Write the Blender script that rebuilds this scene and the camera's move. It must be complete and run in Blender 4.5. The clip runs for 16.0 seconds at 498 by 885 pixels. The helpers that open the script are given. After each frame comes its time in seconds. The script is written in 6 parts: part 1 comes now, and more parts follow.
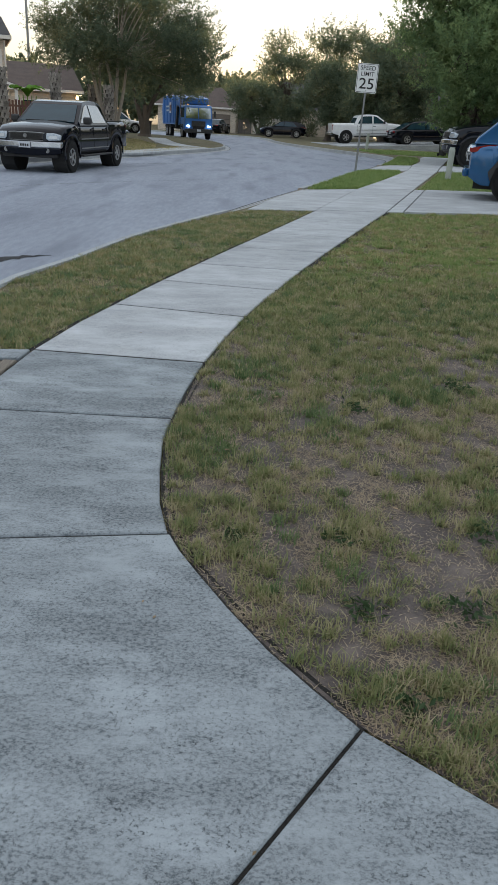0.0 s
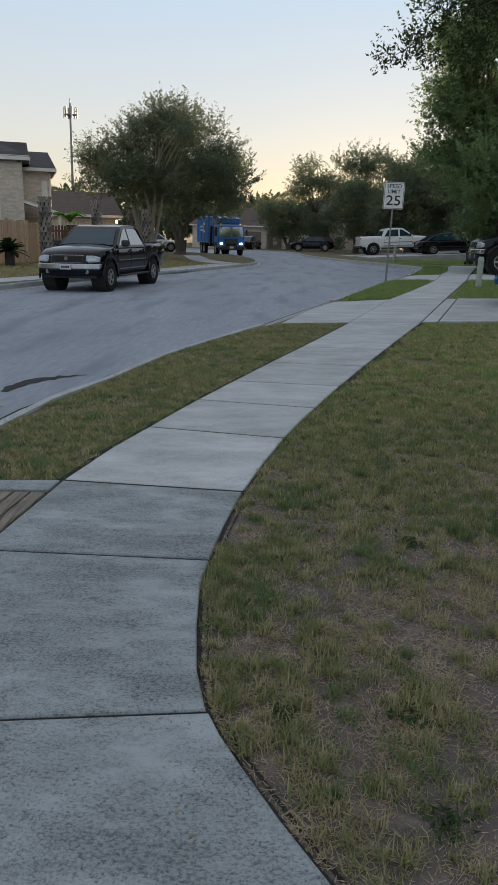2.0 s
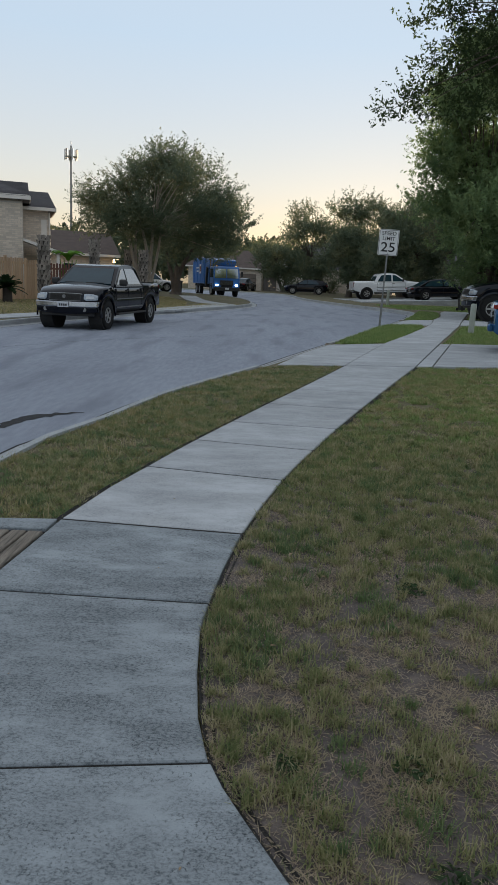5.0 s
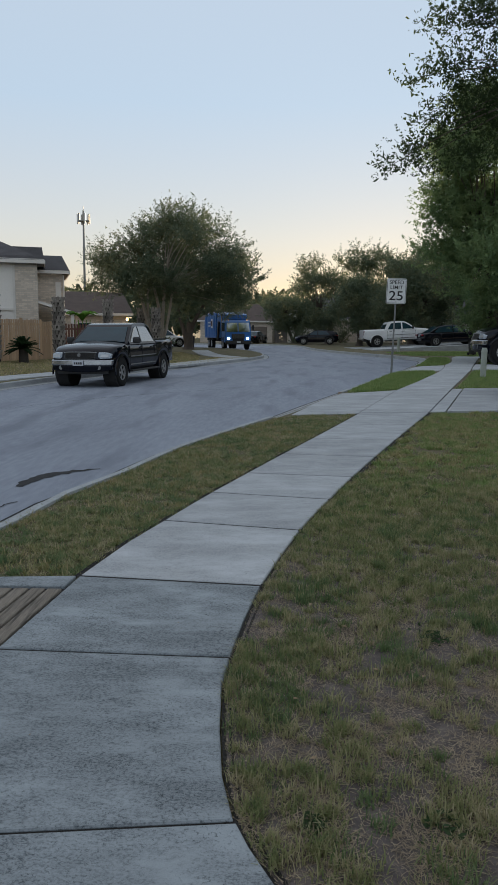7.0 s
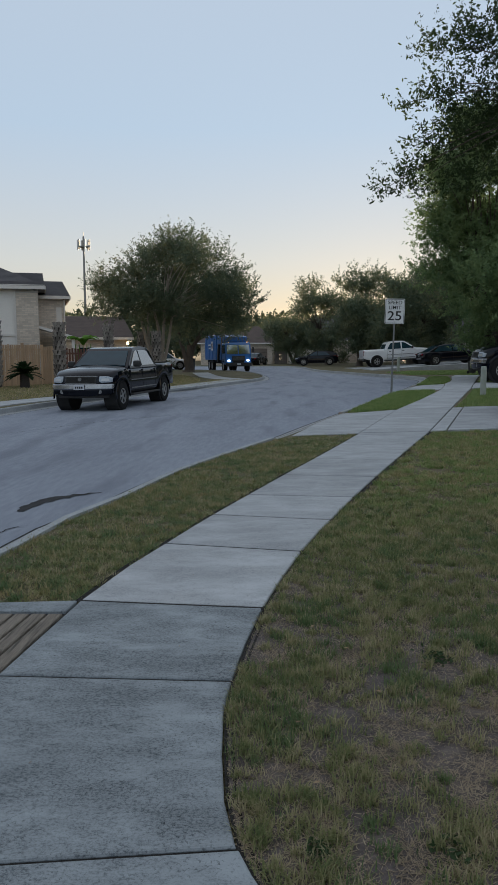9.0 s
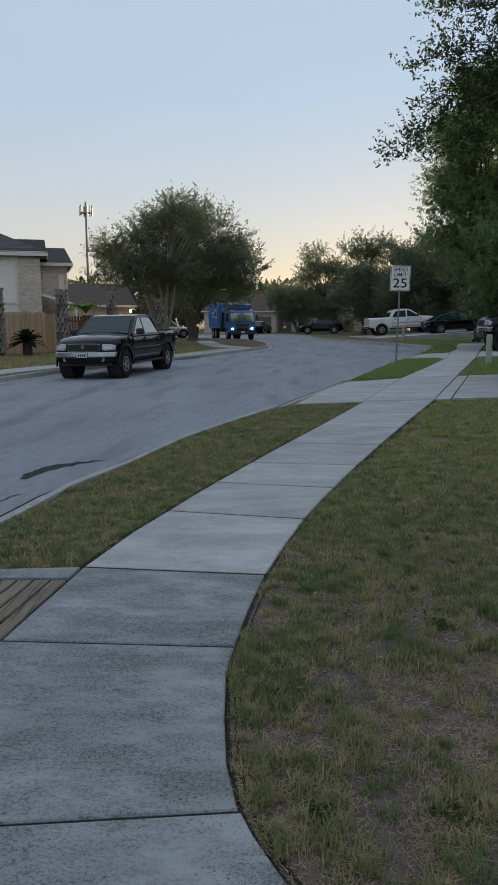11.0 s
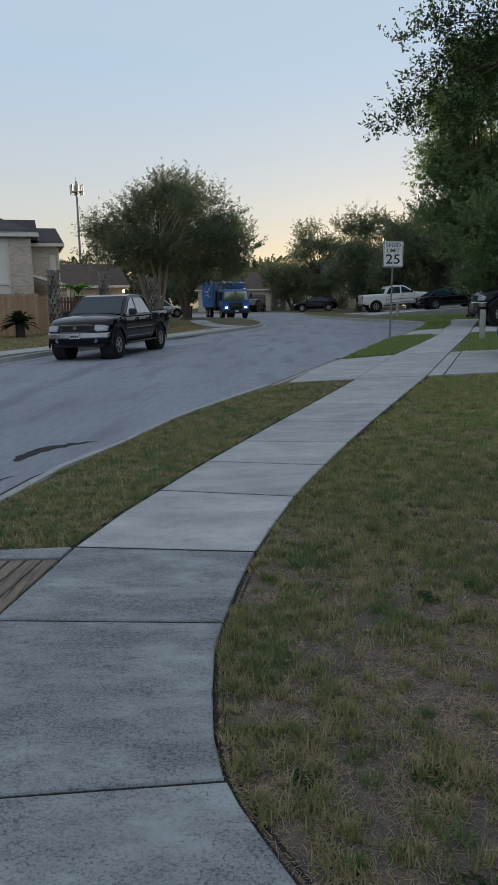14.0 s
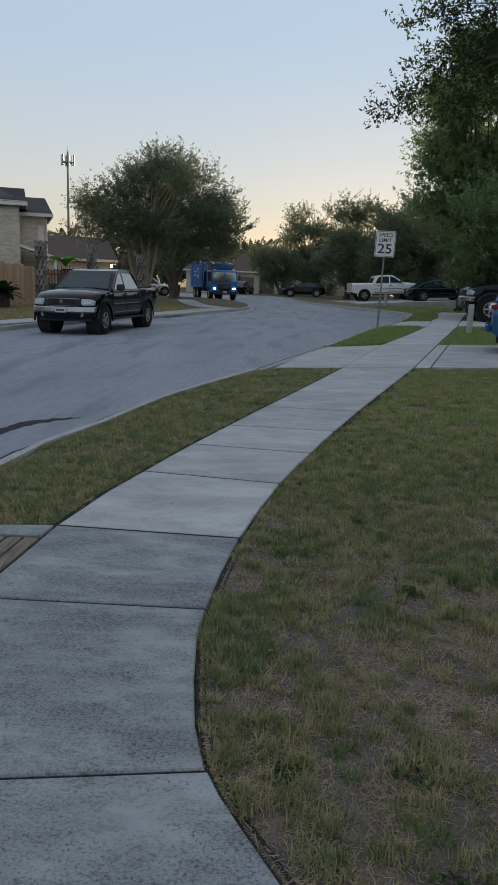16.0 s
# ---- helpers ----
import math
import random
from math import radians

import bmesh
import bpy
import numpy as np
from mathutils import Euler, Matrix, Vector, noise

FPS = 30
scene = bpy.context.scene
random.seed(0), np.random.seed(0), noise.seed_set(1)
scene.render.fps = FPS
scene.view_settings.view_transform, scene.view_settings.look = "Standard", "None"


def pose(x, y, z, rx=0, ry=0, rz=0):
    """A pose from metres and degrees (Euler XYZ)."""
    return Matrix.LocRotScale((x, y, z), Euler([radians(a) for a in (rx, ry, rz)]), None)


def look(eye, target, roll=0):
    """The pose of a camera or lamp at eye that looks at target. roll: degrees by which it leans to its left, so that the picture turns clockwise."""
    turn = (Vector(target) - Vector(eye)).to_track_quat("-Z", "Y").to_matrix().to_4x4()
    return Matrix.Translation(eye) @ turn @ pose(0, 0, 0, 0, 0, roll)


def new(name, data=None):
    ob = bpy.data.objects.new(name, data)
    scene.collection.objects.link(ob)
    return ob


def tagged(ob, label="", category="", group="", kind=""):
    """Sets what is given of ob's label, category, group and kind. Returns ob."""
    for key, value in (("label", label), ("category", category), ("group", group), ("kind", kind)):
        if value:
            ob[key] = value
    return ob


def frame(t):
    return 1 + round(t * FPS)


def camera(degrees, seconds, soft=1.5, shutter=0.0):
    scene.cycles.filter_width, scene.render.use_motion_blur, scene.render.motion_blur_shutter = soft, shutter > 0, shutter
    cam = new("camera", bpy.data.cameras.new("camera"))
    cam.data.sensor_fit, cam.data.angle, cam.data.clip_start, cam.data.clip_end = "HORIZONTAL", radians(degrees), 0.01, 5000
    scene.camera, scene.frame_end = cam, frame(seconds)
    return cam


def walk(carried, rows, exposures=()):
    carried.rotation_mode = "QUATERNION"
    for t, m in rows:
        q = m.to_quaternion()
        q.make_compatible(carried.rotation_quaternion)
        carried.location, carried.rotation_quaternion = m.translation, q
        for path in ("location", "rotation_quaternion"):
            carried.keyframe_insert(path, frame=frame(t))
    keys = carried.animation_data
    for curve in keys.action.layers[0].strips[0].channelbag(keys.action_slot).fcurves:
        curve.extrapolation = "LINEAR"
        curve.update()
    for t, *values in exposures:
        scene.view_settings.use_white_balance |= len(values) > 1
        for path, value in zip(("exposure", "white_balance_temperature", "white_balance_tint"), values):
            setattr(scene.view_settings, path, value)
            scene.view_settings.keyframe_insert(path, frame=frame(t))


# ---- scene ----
# camera and walk
cam = camera(37.5, 16.0)
PATH = [
    (0, (0.024, 0.069, 1.524), (0.031, 1.897, 0.711), 3.7),
    (0.5, (0.084, 0.301, 1.554), (0.099, 2.162, 0.82), 2.1),
    (1, (0.068, 0.377, 1.578), (0.041, 2.266, 0.923), 0.9),
    (1.5, (0.012, 0.429, 1.569), (-0.057, 2.337, 0.971), 0.9),
    (2, (-0.033, 0.439, 1.567), (-0.135, 2.358, 1.013), 1.7),
    (2.5, (-0.068, 0.424, 1.581), (-0.186, 2.358, 1.086), 1.9),
    (3, (-0.064, 0.422, 1.589), (-0.171, 2.364, 1.124), 2.2),
    (5.5, (-0.097, 0.446, 1.578), (-0.18, 2.395, 1.139), 3.0),
    (6, (-0.085, 0.438, 1.577), (-0.19, 2.394, 1.175), 2.0),
    (6.5, (-0.089, 0.432, 1.578), (-0.21, 2.396, 1.218), 1.3),
    (7, (-0.087, 0.418, 1.585), (-0.219, 2.388, 1.271), 0.8),
    (7.5, (-0.081, 0.415, 1.586), (-0.22, 2.391, 1.312), 0.4),
    (8, (-0.078, 0.412, 1.588), (-0.218, 2.391, 1.335), -0.1),
    (10.5, (-0.066, 0.435, 1.579), (-0.2, 2.408, 1.275), 0.0),
    (11, (-0.071, 0.446, 1.571), (-0.218, 2.411, 1.231), 0.0),
    (11.5, (-0.076, 0.433, 1.57), (-0.283, 2.386, 1.191), -0.7),
    (12, (-0.077, 0.422, 1.567), (-0.366, 2.358, 1.156), -1.7),
    (12.5, (-0.073, 0.422, 1.564), (-0.393, 2.351, 1.143), -1.9),
    (13, (-0.069, 0.414, 1.562), (-0.35, 2.349, 1.137), -1.7),
    (13.5, (-0.048, 0.411, 1.571), (-0.25, 2.357, 1.157), -1.5),
    (14, (-0.018, 0.425, 1.57), (-0.155, 2.381, 1.174), -0.8),
    (14.5, (-0.031, 0.442, 1.578), (-0.148, 2.398, 1.178), 0.6),
    (15, (-0.08, 0.467, 1.576), (-0.208, 2.419, 1.16), 1.6),
    (15.5, (-0.08, 0.48, 1.579), (-0.192, 2.43, 1.148), 2.1),
    (16, (-0.074, 0.469, 1.578), (-0.157, 2.418, 1.137), 2.3),
]
EXPOSURES = [(0, 0.88, 6450, 10), (0.5, 1.08, 6350, 10), (1.0, 0.9, 6250, 10), (1.5, 0.32, 6350, 10), (2.0, 0.26, 6350, 10), (6.5, 0.27, 6250, 10), (7.5, 0.07, 6200, 10), (12, 0.05, 6100, 10), (16, 0.04, 6150, 10)]
walk(cam, [(t, look(eye, target, roll)) for t, eye, target, roll in PATH], EXPOSURES)

# world, sun
SUN_AZ, SUN_EL = radians(8), radians(3.8)   # azimuth clockwise from +y
world = bpy.data.worlds.new("world")
scene.world = world
world.use_nodes = True
wn = world.node_tree.nodes
wn.clear()
sky = wn.new("ShaderNodeTexSky")
sky.sky_type = "NISHITA"
sky.sun_disc = False
sky.sun_elevation = SUN_EL
sky.sun_rotation = SUN_AZ
sky.altitude = 100
sky.air_density = 1.0
sky.dust_density = 0.15
sky.ozone_density = 2.0
wbg = wn.new("ShaderNodeBackground")
wbg.inputs["Strength"].default_value = 0.05
wout = wn.new("ShaderNodeOutputWorld")
world.node_tree.links.new(sky.outputs[0], wbg.inputs[0])
# thin high haze, evenly bright, over the clear twilight sky
haze = wn.new("ShaderNodeBackground")
haze.inputs["Strength"].default_value = 0.56
wco = wn.new("ShaderNodeTexCoord")
wsep = wn.new("ShaderNodeSeparateXYZ")
wramp = wn.new("ShaderNodeValToRGB")
for e, (at, c) in zip([wramp.color_ramp.elements[0], wramp.color_ramp.elements[1], wramp.color_ramp.elements.new(0.11), wramp.color_ramp.elements.new(0.27)], ((0.0, (0.93, 0.72, 0.55)), (1.0, (0.57, 0.80, 1.0)), (0.11, (0.91, 0.83, 0.78)), (0.27, (0.75, 0.86, 0.98)))):
    e.position, e.color = at, (*c, 1)
world.node_tree.links.new(wco.outputs["Generated"], wsep.inputs[0])
world.node_tree.links.new(wsep.outputs["Z"], wramp.inputs["Fac"])
world.node_tree.links.new(wramp.outputs["Color"], haze.inputs["Color"])
both = wn.new("ShaderNodeAddShader")
world.node_tree.links.new(wbg.outputs[0], both.inputs[0])
world.node_tree.links.new(haze.outputs[0], both.inputs[1])
world.node_tree.links.new(both.outputs[0], wout.inputs[0])
sun_data = bpy.data.lights.new("sun", "SUN")
sun_data.energy = 7.0
sun_data.angle = radians(0.6)
sun_data.color = (1.0, 0.72, 0.42)
sun = new("sun", sun_data)
sun.matrix_world = look((0, 0, 50), (-math.sin(SUN_AZ) * math.cos(SUN_EL), -math.cos(SUN_AZ) * math.cos(SUN_EL), 50 - math.sin(SUN_EL)))


# ---- materials ----
def mat(name, a, b=None, rough=0.7, metal=0.0, scale=3.0, fine=60.0, bump=0.0, bump_scale=None, rand=0.0, coat=0.0, spec=0.5, stain=None, stain_scale=1.0, island=0.0, stretch=None):
    """A surface of two tones at two scales, with fine relief; stain: a third tone in patches."""
    m = bpy.data.materials.new(name)
    m.use_nodes = True
    nt = m.node_tree
    N, L = nt.nodes, nt.links
    bs = N["Principled BSDF"]
    bs.inputs["Roughness"].default_value = rough
    bs.inputs["Metallic"].default_value = metal
    bs.inputs["Coat Weight"].default_value = coat
    bs.inputs["Coat Roughness"].default_value = 0.06
    bs.inputs["Specular IOR Level"].default_value = spec
    b = b or tuple(c * 0.85 for c in a)
    tc = N.new("ShaderNodeTexCoord")
    co = tc.outputs["Object"]
    if stretch:
        mp = N.new("ShaderNodeMapping")
        mp.inputs["Scale"].default_value = stretch
        L.new(co, mp.inputs["Vector"])
        co = mp.outputs["Vector"]
    n1 = N.new("ShaderNodeTexNoise")
    n1.inputs["Scale"].default_value, n1.inputs["Detail"].default_value = scale, 4
    n2 = N.new("ShaderNodeTexNoise")
    n2.inputs["Scale"].default_value, n2.inputs["Detail"].default_value = fine, 3
    L.new(co, n1.inputs["Vector"])
    L.new(co, n2.inputs["Vector"])
    ad = N.new("ShaderNodeMath")
    ad.operation = "ADD"
    L.new(n1.outputs["Fac"], ad.inputs[0])
    L.new(n2.outputs["Fac"], ad.inputs[1])
    rm = N.new("ShaderNodeMapRange")
    rm.inputs["From Min"].default_value, rm.inputs["From Max"].default_value = 0.7, 1.3
    L.new(ad.outputs[0], rm.inputs["Value"])
    mx = N.new("ShaderNodeMix")
    mx.data_type = "RGBA"
    mx.inputs["A"].default_value, mx.inputs["B"].default_value = (*a, 1), (*b, 1)
    L.new(rm.outputs[0], mx.inputs["Factor"])
    col = mx.outputs["Result"]
    if stain:
        n3 = N.new("ShaderNodeTexNoise")
        n3.inputs["Scale"].default_value, n3.inputs["Detail"].default_value = stain_scale, 6
        L.new(co, n3.inputs["Vector"])
        r3 = N.new("ShaderNodeMapRange")
        r3.inputs["From Min"].default_value, r3.inputs["From Max"].default_value = 0.5, 0.68
        L.new(n3.outputs["Fac"], r3.inputs["Value"])
        m3 = N.new("ShaderNodeMix")
        m3.data_type = "RGBA"
        m3.inputs["B"].default_value = (*stain, 1)
        L.new(r3.outputs[0], m3.inputs["Factor"])
        L.new(col, m3.inputs["A"])
        col = m3.outputs["Result"]
    if rand or island:
        src = N.new("ShaderNodeObjectInfo").outputs["Random"] if rand else N.new("ShaderNodeNewGeometry").outputs["Random Per Island"]
        amp = rand or island
        rr = N.new("ShaderNodeMapRange")
        rr.inputs["To Min"].default_value, rr.inputs["To Max"].default_value = 1 - amp, 1 + amp
        L.new(src, rr.inputs["Value"])
        hv = N.new("ShaderNodeHueSaturation")
        L.new(rr.outputs[0], hv.inputs["Value"])
        L.new(col, hv.inputs["Color"])
        col = hv.outputs["Color"]
    L.new(col, bs.inputs["Base Color"])
    if bump:
        n4 = N.new("ShaderNodeTexNoise")
        n4.inputs["Scale"].default_value, n4.inputs["Detail"].default_value = bump_scale or fine, 5
        L.new(co, n4.inputs["Vector"])
        bp = N.new("ShaderNodeBump")
        bp.inputs["Strength"].default_value, bp.inputs["Distance"].default_value = bump, 0.02
        L.new(n4.outputs["Fac"], bp.inputs["Height"])
        L.new(bp.outputs[0], bs.inputs["Normal"])
    return m


def concrete_mat(name, base, dark, amount, rand=0.05):
    """Broom-finished concrete: fine grain, pitted dark flecks that gather in worn patches, faint tan stains."""
    m = bpy.data.materials.new(name)
    m.use_nodes = True
    N, L = m.node_tree.nodes, m.node_tree.links
    bs = N["Principled BSDF"]
    bs.inputs["Roughness"].default_value = 0.88
    bs.inputs["Specular IOR Level"].default_value = 0.3
    tc = N.new("ShaderNodeTexCoord")

    def noise_at(scale, detail, rough=0.6, stretch=(1, 1, 1)):
        mp = N.new("ShaderNodeMapping")
        mp.inputs["Scale"].default_value = stretch
        L.new(tc.outputs["Object"], mp.inputs["Vector"])
        n = N.new("ShaderNodeTexNoise")
        n.inputs["Scale"].default_value, n.inputs["Detail"].default_value, n.inputs["Roughness"].default_value = scale, detail, rough
        L.new(mp.outputs[0], n.inputs["Vector"])
        return n.outputs["Fac"]

    def ranged(v, a, b, lo=0.0, hi=1.0):
        r = N.new("ShaderNodeMapRange")
        for k, x in zip(("From Min", "From Max", "To Min", "To Max"), (a, b, lo, hi)):
            r.inputs[k].default_value = x
        L.new(v, r.inputs["Value"])
        return r.outputs[0]

    def times(a, b):
        q = N.new("ShaderNodeMath")
        q.operation = "MULTIPLY"
        L.new(a, q.inputs[0])
        L.new(b, q.inputs[1])
        return q.outputs[0]

    def mixed(fac, a, b):
        q = N.new("ShaderNodeMix")
        q.data_type = "RGBA"
        L.new(fac, q.inputs["Factor"])
        for key, c in (("A", a), ("B", b)):
            if isinstance(c, tuple):
                q.inputs[key].default_value = (*c, 1)
            else:
                L.new(c, q.inputs[key])
        return q.outputs["Result"]
    broad = ranged(noise_at(1.1, 5, 0.6, (1, 1.6, 1)), 0.35, 0.68)
    col = mixed(broad, base, tuple(c * 0.80 for c in base))
    tan = ranged(noise_at(1.7, 3), 0.58, 0.75, 0, 0.14)
    col = mixed(tan, col, (base[0] * 0.98, base[1] * 0.88, base[2] * 0.70))
    grain = noise_at(160, 3)
    col = mixed(ranged(grain, 0.35, 0.7, 0, 0.22), col, tuple(c * 0.6 for c in base))
    blotch = ranged(noise_at(90, 6, 0.74, (0.85, 1.2, 1)), 0.46, 0.63)
    where = ranged(noise_at(2.3, 12, 0.78, (0.6, 1.5, 1)), 0.41, 0.56, 0.06, 1)
    film = ranged(noise_at(2.3, 12, 0.78, (0.6, 1.5, 1)), 0.38, 0.62, 0, 0.75 * amount)
    col = mixed(film, col, tuple(c * 0.46 for c in base))
    col = mixed(ranged(times(blotch, where), 0, 1, 0, amount), col, dark)
    pits = ranged(noise_at(85, 7, 0.75), 0.55, 0.63)
    worn = times(pits, ranged(noise_at(3.1, 7, 0.75), 0.38, 0.62, 0.15, 1))
    col = mixed(ranged(worn, 0, 1, 0, amount), col, tuple(c * 0.6 for c in dark))
    rr = ranged(N.new("ShaderNodeObjectInfo").outputs["Random"], 0, 1, 1 - rand, 1 + rand)
    hv = N.new("ShaderNodeHueSaturation")
    L.new(rr, hv.inputs["Value"])
    L.new(col, hv.inputs["Color"])
    L.new(hv.outputs[0], bs.inputs["Base Color"])
    b1 = N.new("ShaderNodeBump")
    b1.inputs["Strength"].default_value, b1.inputs["Distance"].default_value = 0.25, 0.004
    L.new(grain, b1.inputs["Height"])
    b2 = N.new("ShaderNodeBump")
    b2.invert = True
    b2.inputs["Strength"].default_value, b2.inputs["Distance"].default_value = 0.5, 0.004
    L.new(worn, b2.inputs["Height"])
    L.new(b1.outputs[0], b2.inputs["Normal"])
    L.new(b2.outputs[0], bs.inputs["Normal"])
    return m


def blade_mat(name, tones, patch_scale=0.8, rough=0.6):
    """Leaves and blades: each one its own tone, shifted in patches; a little light passes through."""
    m = bpy.data.materials.new(name)
    m.use_nodes = True
    N, L = m.node_tree.nodes, m.node_tree.links
    bs = N["Principled BSDF"]
    bs.inputs["Roughness"].default_value = rough
    bs.inputs["Specular IOR Level"].default_value = 0.25
    tc = N.new("ShaderNodeTexCoord")
    n1 = N.new("ShaderNodeTexNoise")
    n1.inputs["Scale"].default_value, n1.inputs["Detail"].default_value = patch_scale, 4
    L.new(tc.outputs["Object"], n1.inputs["Vector"])
    r1 = N.new("ShaderNodeMapRange")
    r1.inputs["From Min"].default_value, r1.inputs["From Max"].default_value = 0.3, 0.7
    L.new(n1.outputs["Fac"], r1.inputs["Value"])
    geo = N.new("ShaderNodeNewGeometry")
    ad = N.new("ShaderNodeMix")
    ad.inputs["Factor"].default_value = 0.4
    L.new(r1.outputs[0], ad.inputs["A"])
    L.new(geo.outputs["Random Per Island"], ad.inputs["B"])
    ramp = N.new("ShaderNodeValToRGB")
    el = ramp.color_ramp.elements
    while len(el) < len(tones):
        el.new(0.5)
    for i, c in enumerate(tones):
        el[i].position = 0.1 + 0.8 * i / (len(tones) - 1)
        el[i].color = (*c, 1)
    L.new(ad.outputs["Result"], ramp.inputs["Fac"])
    L.new(ramp.outputs["Color"], bs.inputs["Base Color"])
    tr = N.new("ShaderNodeBsdfTranslucent")
    L.new(ramp.outputs["Color"], tr.inputs["Color"])
    ms = N.new("ShaderNodeMixShader")
    ms.inputs[0].default_value = 0.42
    L.new(bs.outputs[0], ms.inputs[1])
    L.new(tr.outputs[0], ms.inputs[2])
    L.new(ms.outputs[0], N["Material Output"].inputs["Surface"])
    return m


def glow(name, color, strength):
    m = bpy.data.materials.new(name)
    m.use_nodes = True
    bs = m.node_tree.nodes["Principled BSDF"]
    bs.inputs["Base Color"].default_value = (*color, 1)
    bs.inputs["Emission Color"].default_value = (*color, 1)
    bs.inputs["Emission Strength"].default_value = strength
    return m


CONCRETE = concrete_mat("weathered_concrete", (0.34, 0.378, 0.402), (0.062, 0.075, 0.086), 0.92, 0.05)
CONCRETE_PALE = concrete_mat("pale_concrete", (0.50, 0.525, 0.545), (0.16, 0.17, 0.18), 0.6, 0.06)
KERB = mat("kerb_concrete", (0.37, 0.39, 0.40), (0.24, 0.255, 0.267), 0.85, scale=2, fine=40, bump=0.3, rand=0.05)
ASPHALT = mat("worn_asphalt", (0.29, 0.322, 0.382), (0.205, 0.229, 0.279), 0.8, scale=0.5, fine=11, bump=0.8, bump_scale=130, stain=(0.178, 0.20, 0.246), stain_scale=1.3, stretch=(1.3, 0.28, 1))
EARTH = mat("dark_earth", (0.022, 0.020, 0.018), (0.012, 0.011, 0.010), 0.95, scale=8, fine=60, bump=1.0)
TAR = mat("tar_seal", (0.018, 0.018, 0.02), (0.028, 0.028, 0.028), 0.75, bump=0.3, spec=0.2)
SOIL = mat("dry_soil_and_thatch", (0.13, 0.108, 0.101), (0.07, 0.059, 0.055), 0.95, scale=7, fine=110, bump=0.9, bump_scale=60, stain=(0.165, 0.137, 0.12), stain_scale=9)
TURF = mat("turf", (0.085, 0.085, 0.036), (0.125, 0.105, 0.055), 0.95, scale=0.9, fine=35, bump=0.9, bump_scale=45, stain=(0.14, 0.115, 0.068), stain_scale=0.6)
GRASS = blade_mat("grass_blades", [(0.13, 0.182, 0.072), (0.225, 0.25, 0.106), (0.36, 0.335, 0.18), (0.50, 0.43, 0.29)], 9)
GRASS_LUSH = blade_mat("lush_grass_blades", [(0.098, 0.162, 0.068), (0.148, 0.212, 0.088), (0.23, 0.27, 0.128)], 8)
GRASS_MID = blade_mat("lawn_blades", [(0.16, 0.23, 0.08), (0.26, 0.305, 0.115), (0.39, 0.37, 0.175), (0.52, 0.45, 0.28)], 7)
GRASS_GREEN = blade_mat("green_grass_blades", [(0.15, 0.24, 0.075), (0.22, 0.31, 0.10), (0.33, 0.36, 0.15)], 4)
STRAW = blade_mat("straw_blades", [(0.24, 0.19, 0.135), (0.40, 0.325, 0.23), (0.52, 0.43, 0.31)], 6)
DRY_GRASS = blade_mat("grass_blades", [(0.15, 0.18, 0.065), (0.26, 0.25, 0.105), (0.40, 0.335, 0.18), (0.54, 0.44, 0.29)], 6)
WEED = blade_mat("weed_leaves", [(0.04, 0.075, 0.03), (0.07, 0.11, 0.05)], 3)
OAK_LEAF = blade_mat("oak_leaves", [(0.12, 0.19, 0.09), (0.19, 0.27, 0.115), (0.28, 0.345, 0.145)], 0.9)
# Darker copy of the oak leaves; the backlit silhouette is put into the colour.
OAK_LEAF_SILHOUETTE = blade_mat("silhouetted_near_oak_leaves", [(0.03, 0.052, 0.02), (0.055, 0.085, 0.03), (0.10, 0.135, 0.045)], 0.7)
# Tones lifted so that the leaf colour itself carries the haze over far trees.
OAK_LEAF_HAZED = blade_mat("hazed_far_oak_leaves", [(0.092, 0.128, 0.088), (0.14, 0.175, 0.105), (0.25, 0.24, 0.12)], 0.5)
BARK = mat("oak_bark", (0.13, 0.105, 0.085), (0.07, 0.058, 0.048), 0.95, scale=2, fine=25, bump=1.0, bump_scale=18, stretch=(1, 1, 0.3))
BARK_PALE = mat("pale_bark", (0.42, 0.36, 0.29), (0.26, 0.22, 0.18), 0.95, scale=2, fine=25, bump=0.8, bump_scale=18, stretch=(1, 1, 0.3))
PALM_BARK = mat("palm_bark", (0.06, 0.05, 0.043), (0.035, 0.03, 0.026), 0.95, scale=5, fine=30, bump=0.8)
PALM_BASE = mat("palm_leaf_base", (0.38, 0.345, 0.31), (0.20, 0.18, 0.16), 0.95, scale=5, fine=30, bump=0.4, island=0.5)
BLACK_PAINT = mat("black_car_paint", (0.002, 0.003, 0.007), (0.003, 0.004, 0.009), 0.10, coat=0.4, scale=1, fine=8, spec=0.10)
BLUE_PAINT = mat("blue_car_paint", (0.016, 0.105, 0.25), (0.013, 0.09, 0.22), 0.22, metal=0.35, coat=0.6, scale=1, fine=8)
WHITE_PAINT = mat("white_car_paint", (0.72, 0.73, 0.74), (0.66, 0.67, 0.68), 0.3, coat=0.8, scale=1, fine=8)
TRUCK_BLUE = mat("refuse_truck_blue", (0.03, 0.16, 0.46), (0.024, 0.12, 0.37), 0.4, coat=0.3, scale=0.8, fine=12)
TYRE = mat("tyre_rubber", (0.010, 0.010, 0.010), (0.016, 0.016, 0.016), 0.8, bump=0.2, spec=0.2)
ALLOY = mat("alloy_rim", (0.50, 0.50, 0.50), (0.38, 0.38, 0.38), 0.35, metal=0.85)
CHROME = mat("chrome", (0.40, 0.41, 0.43), (0.30, 0.31, 0.33), 0.2, metal=1.0)
PLASTIC = mat("black_plastic", (0.02, 0.02, 0.02), (0.03, 0.03, 0.03), 0.6)
UNDER = mat("dark_underbody", (0.012, 0.012, 0.012), (0.02, 0.02, 0.02), 0.9)
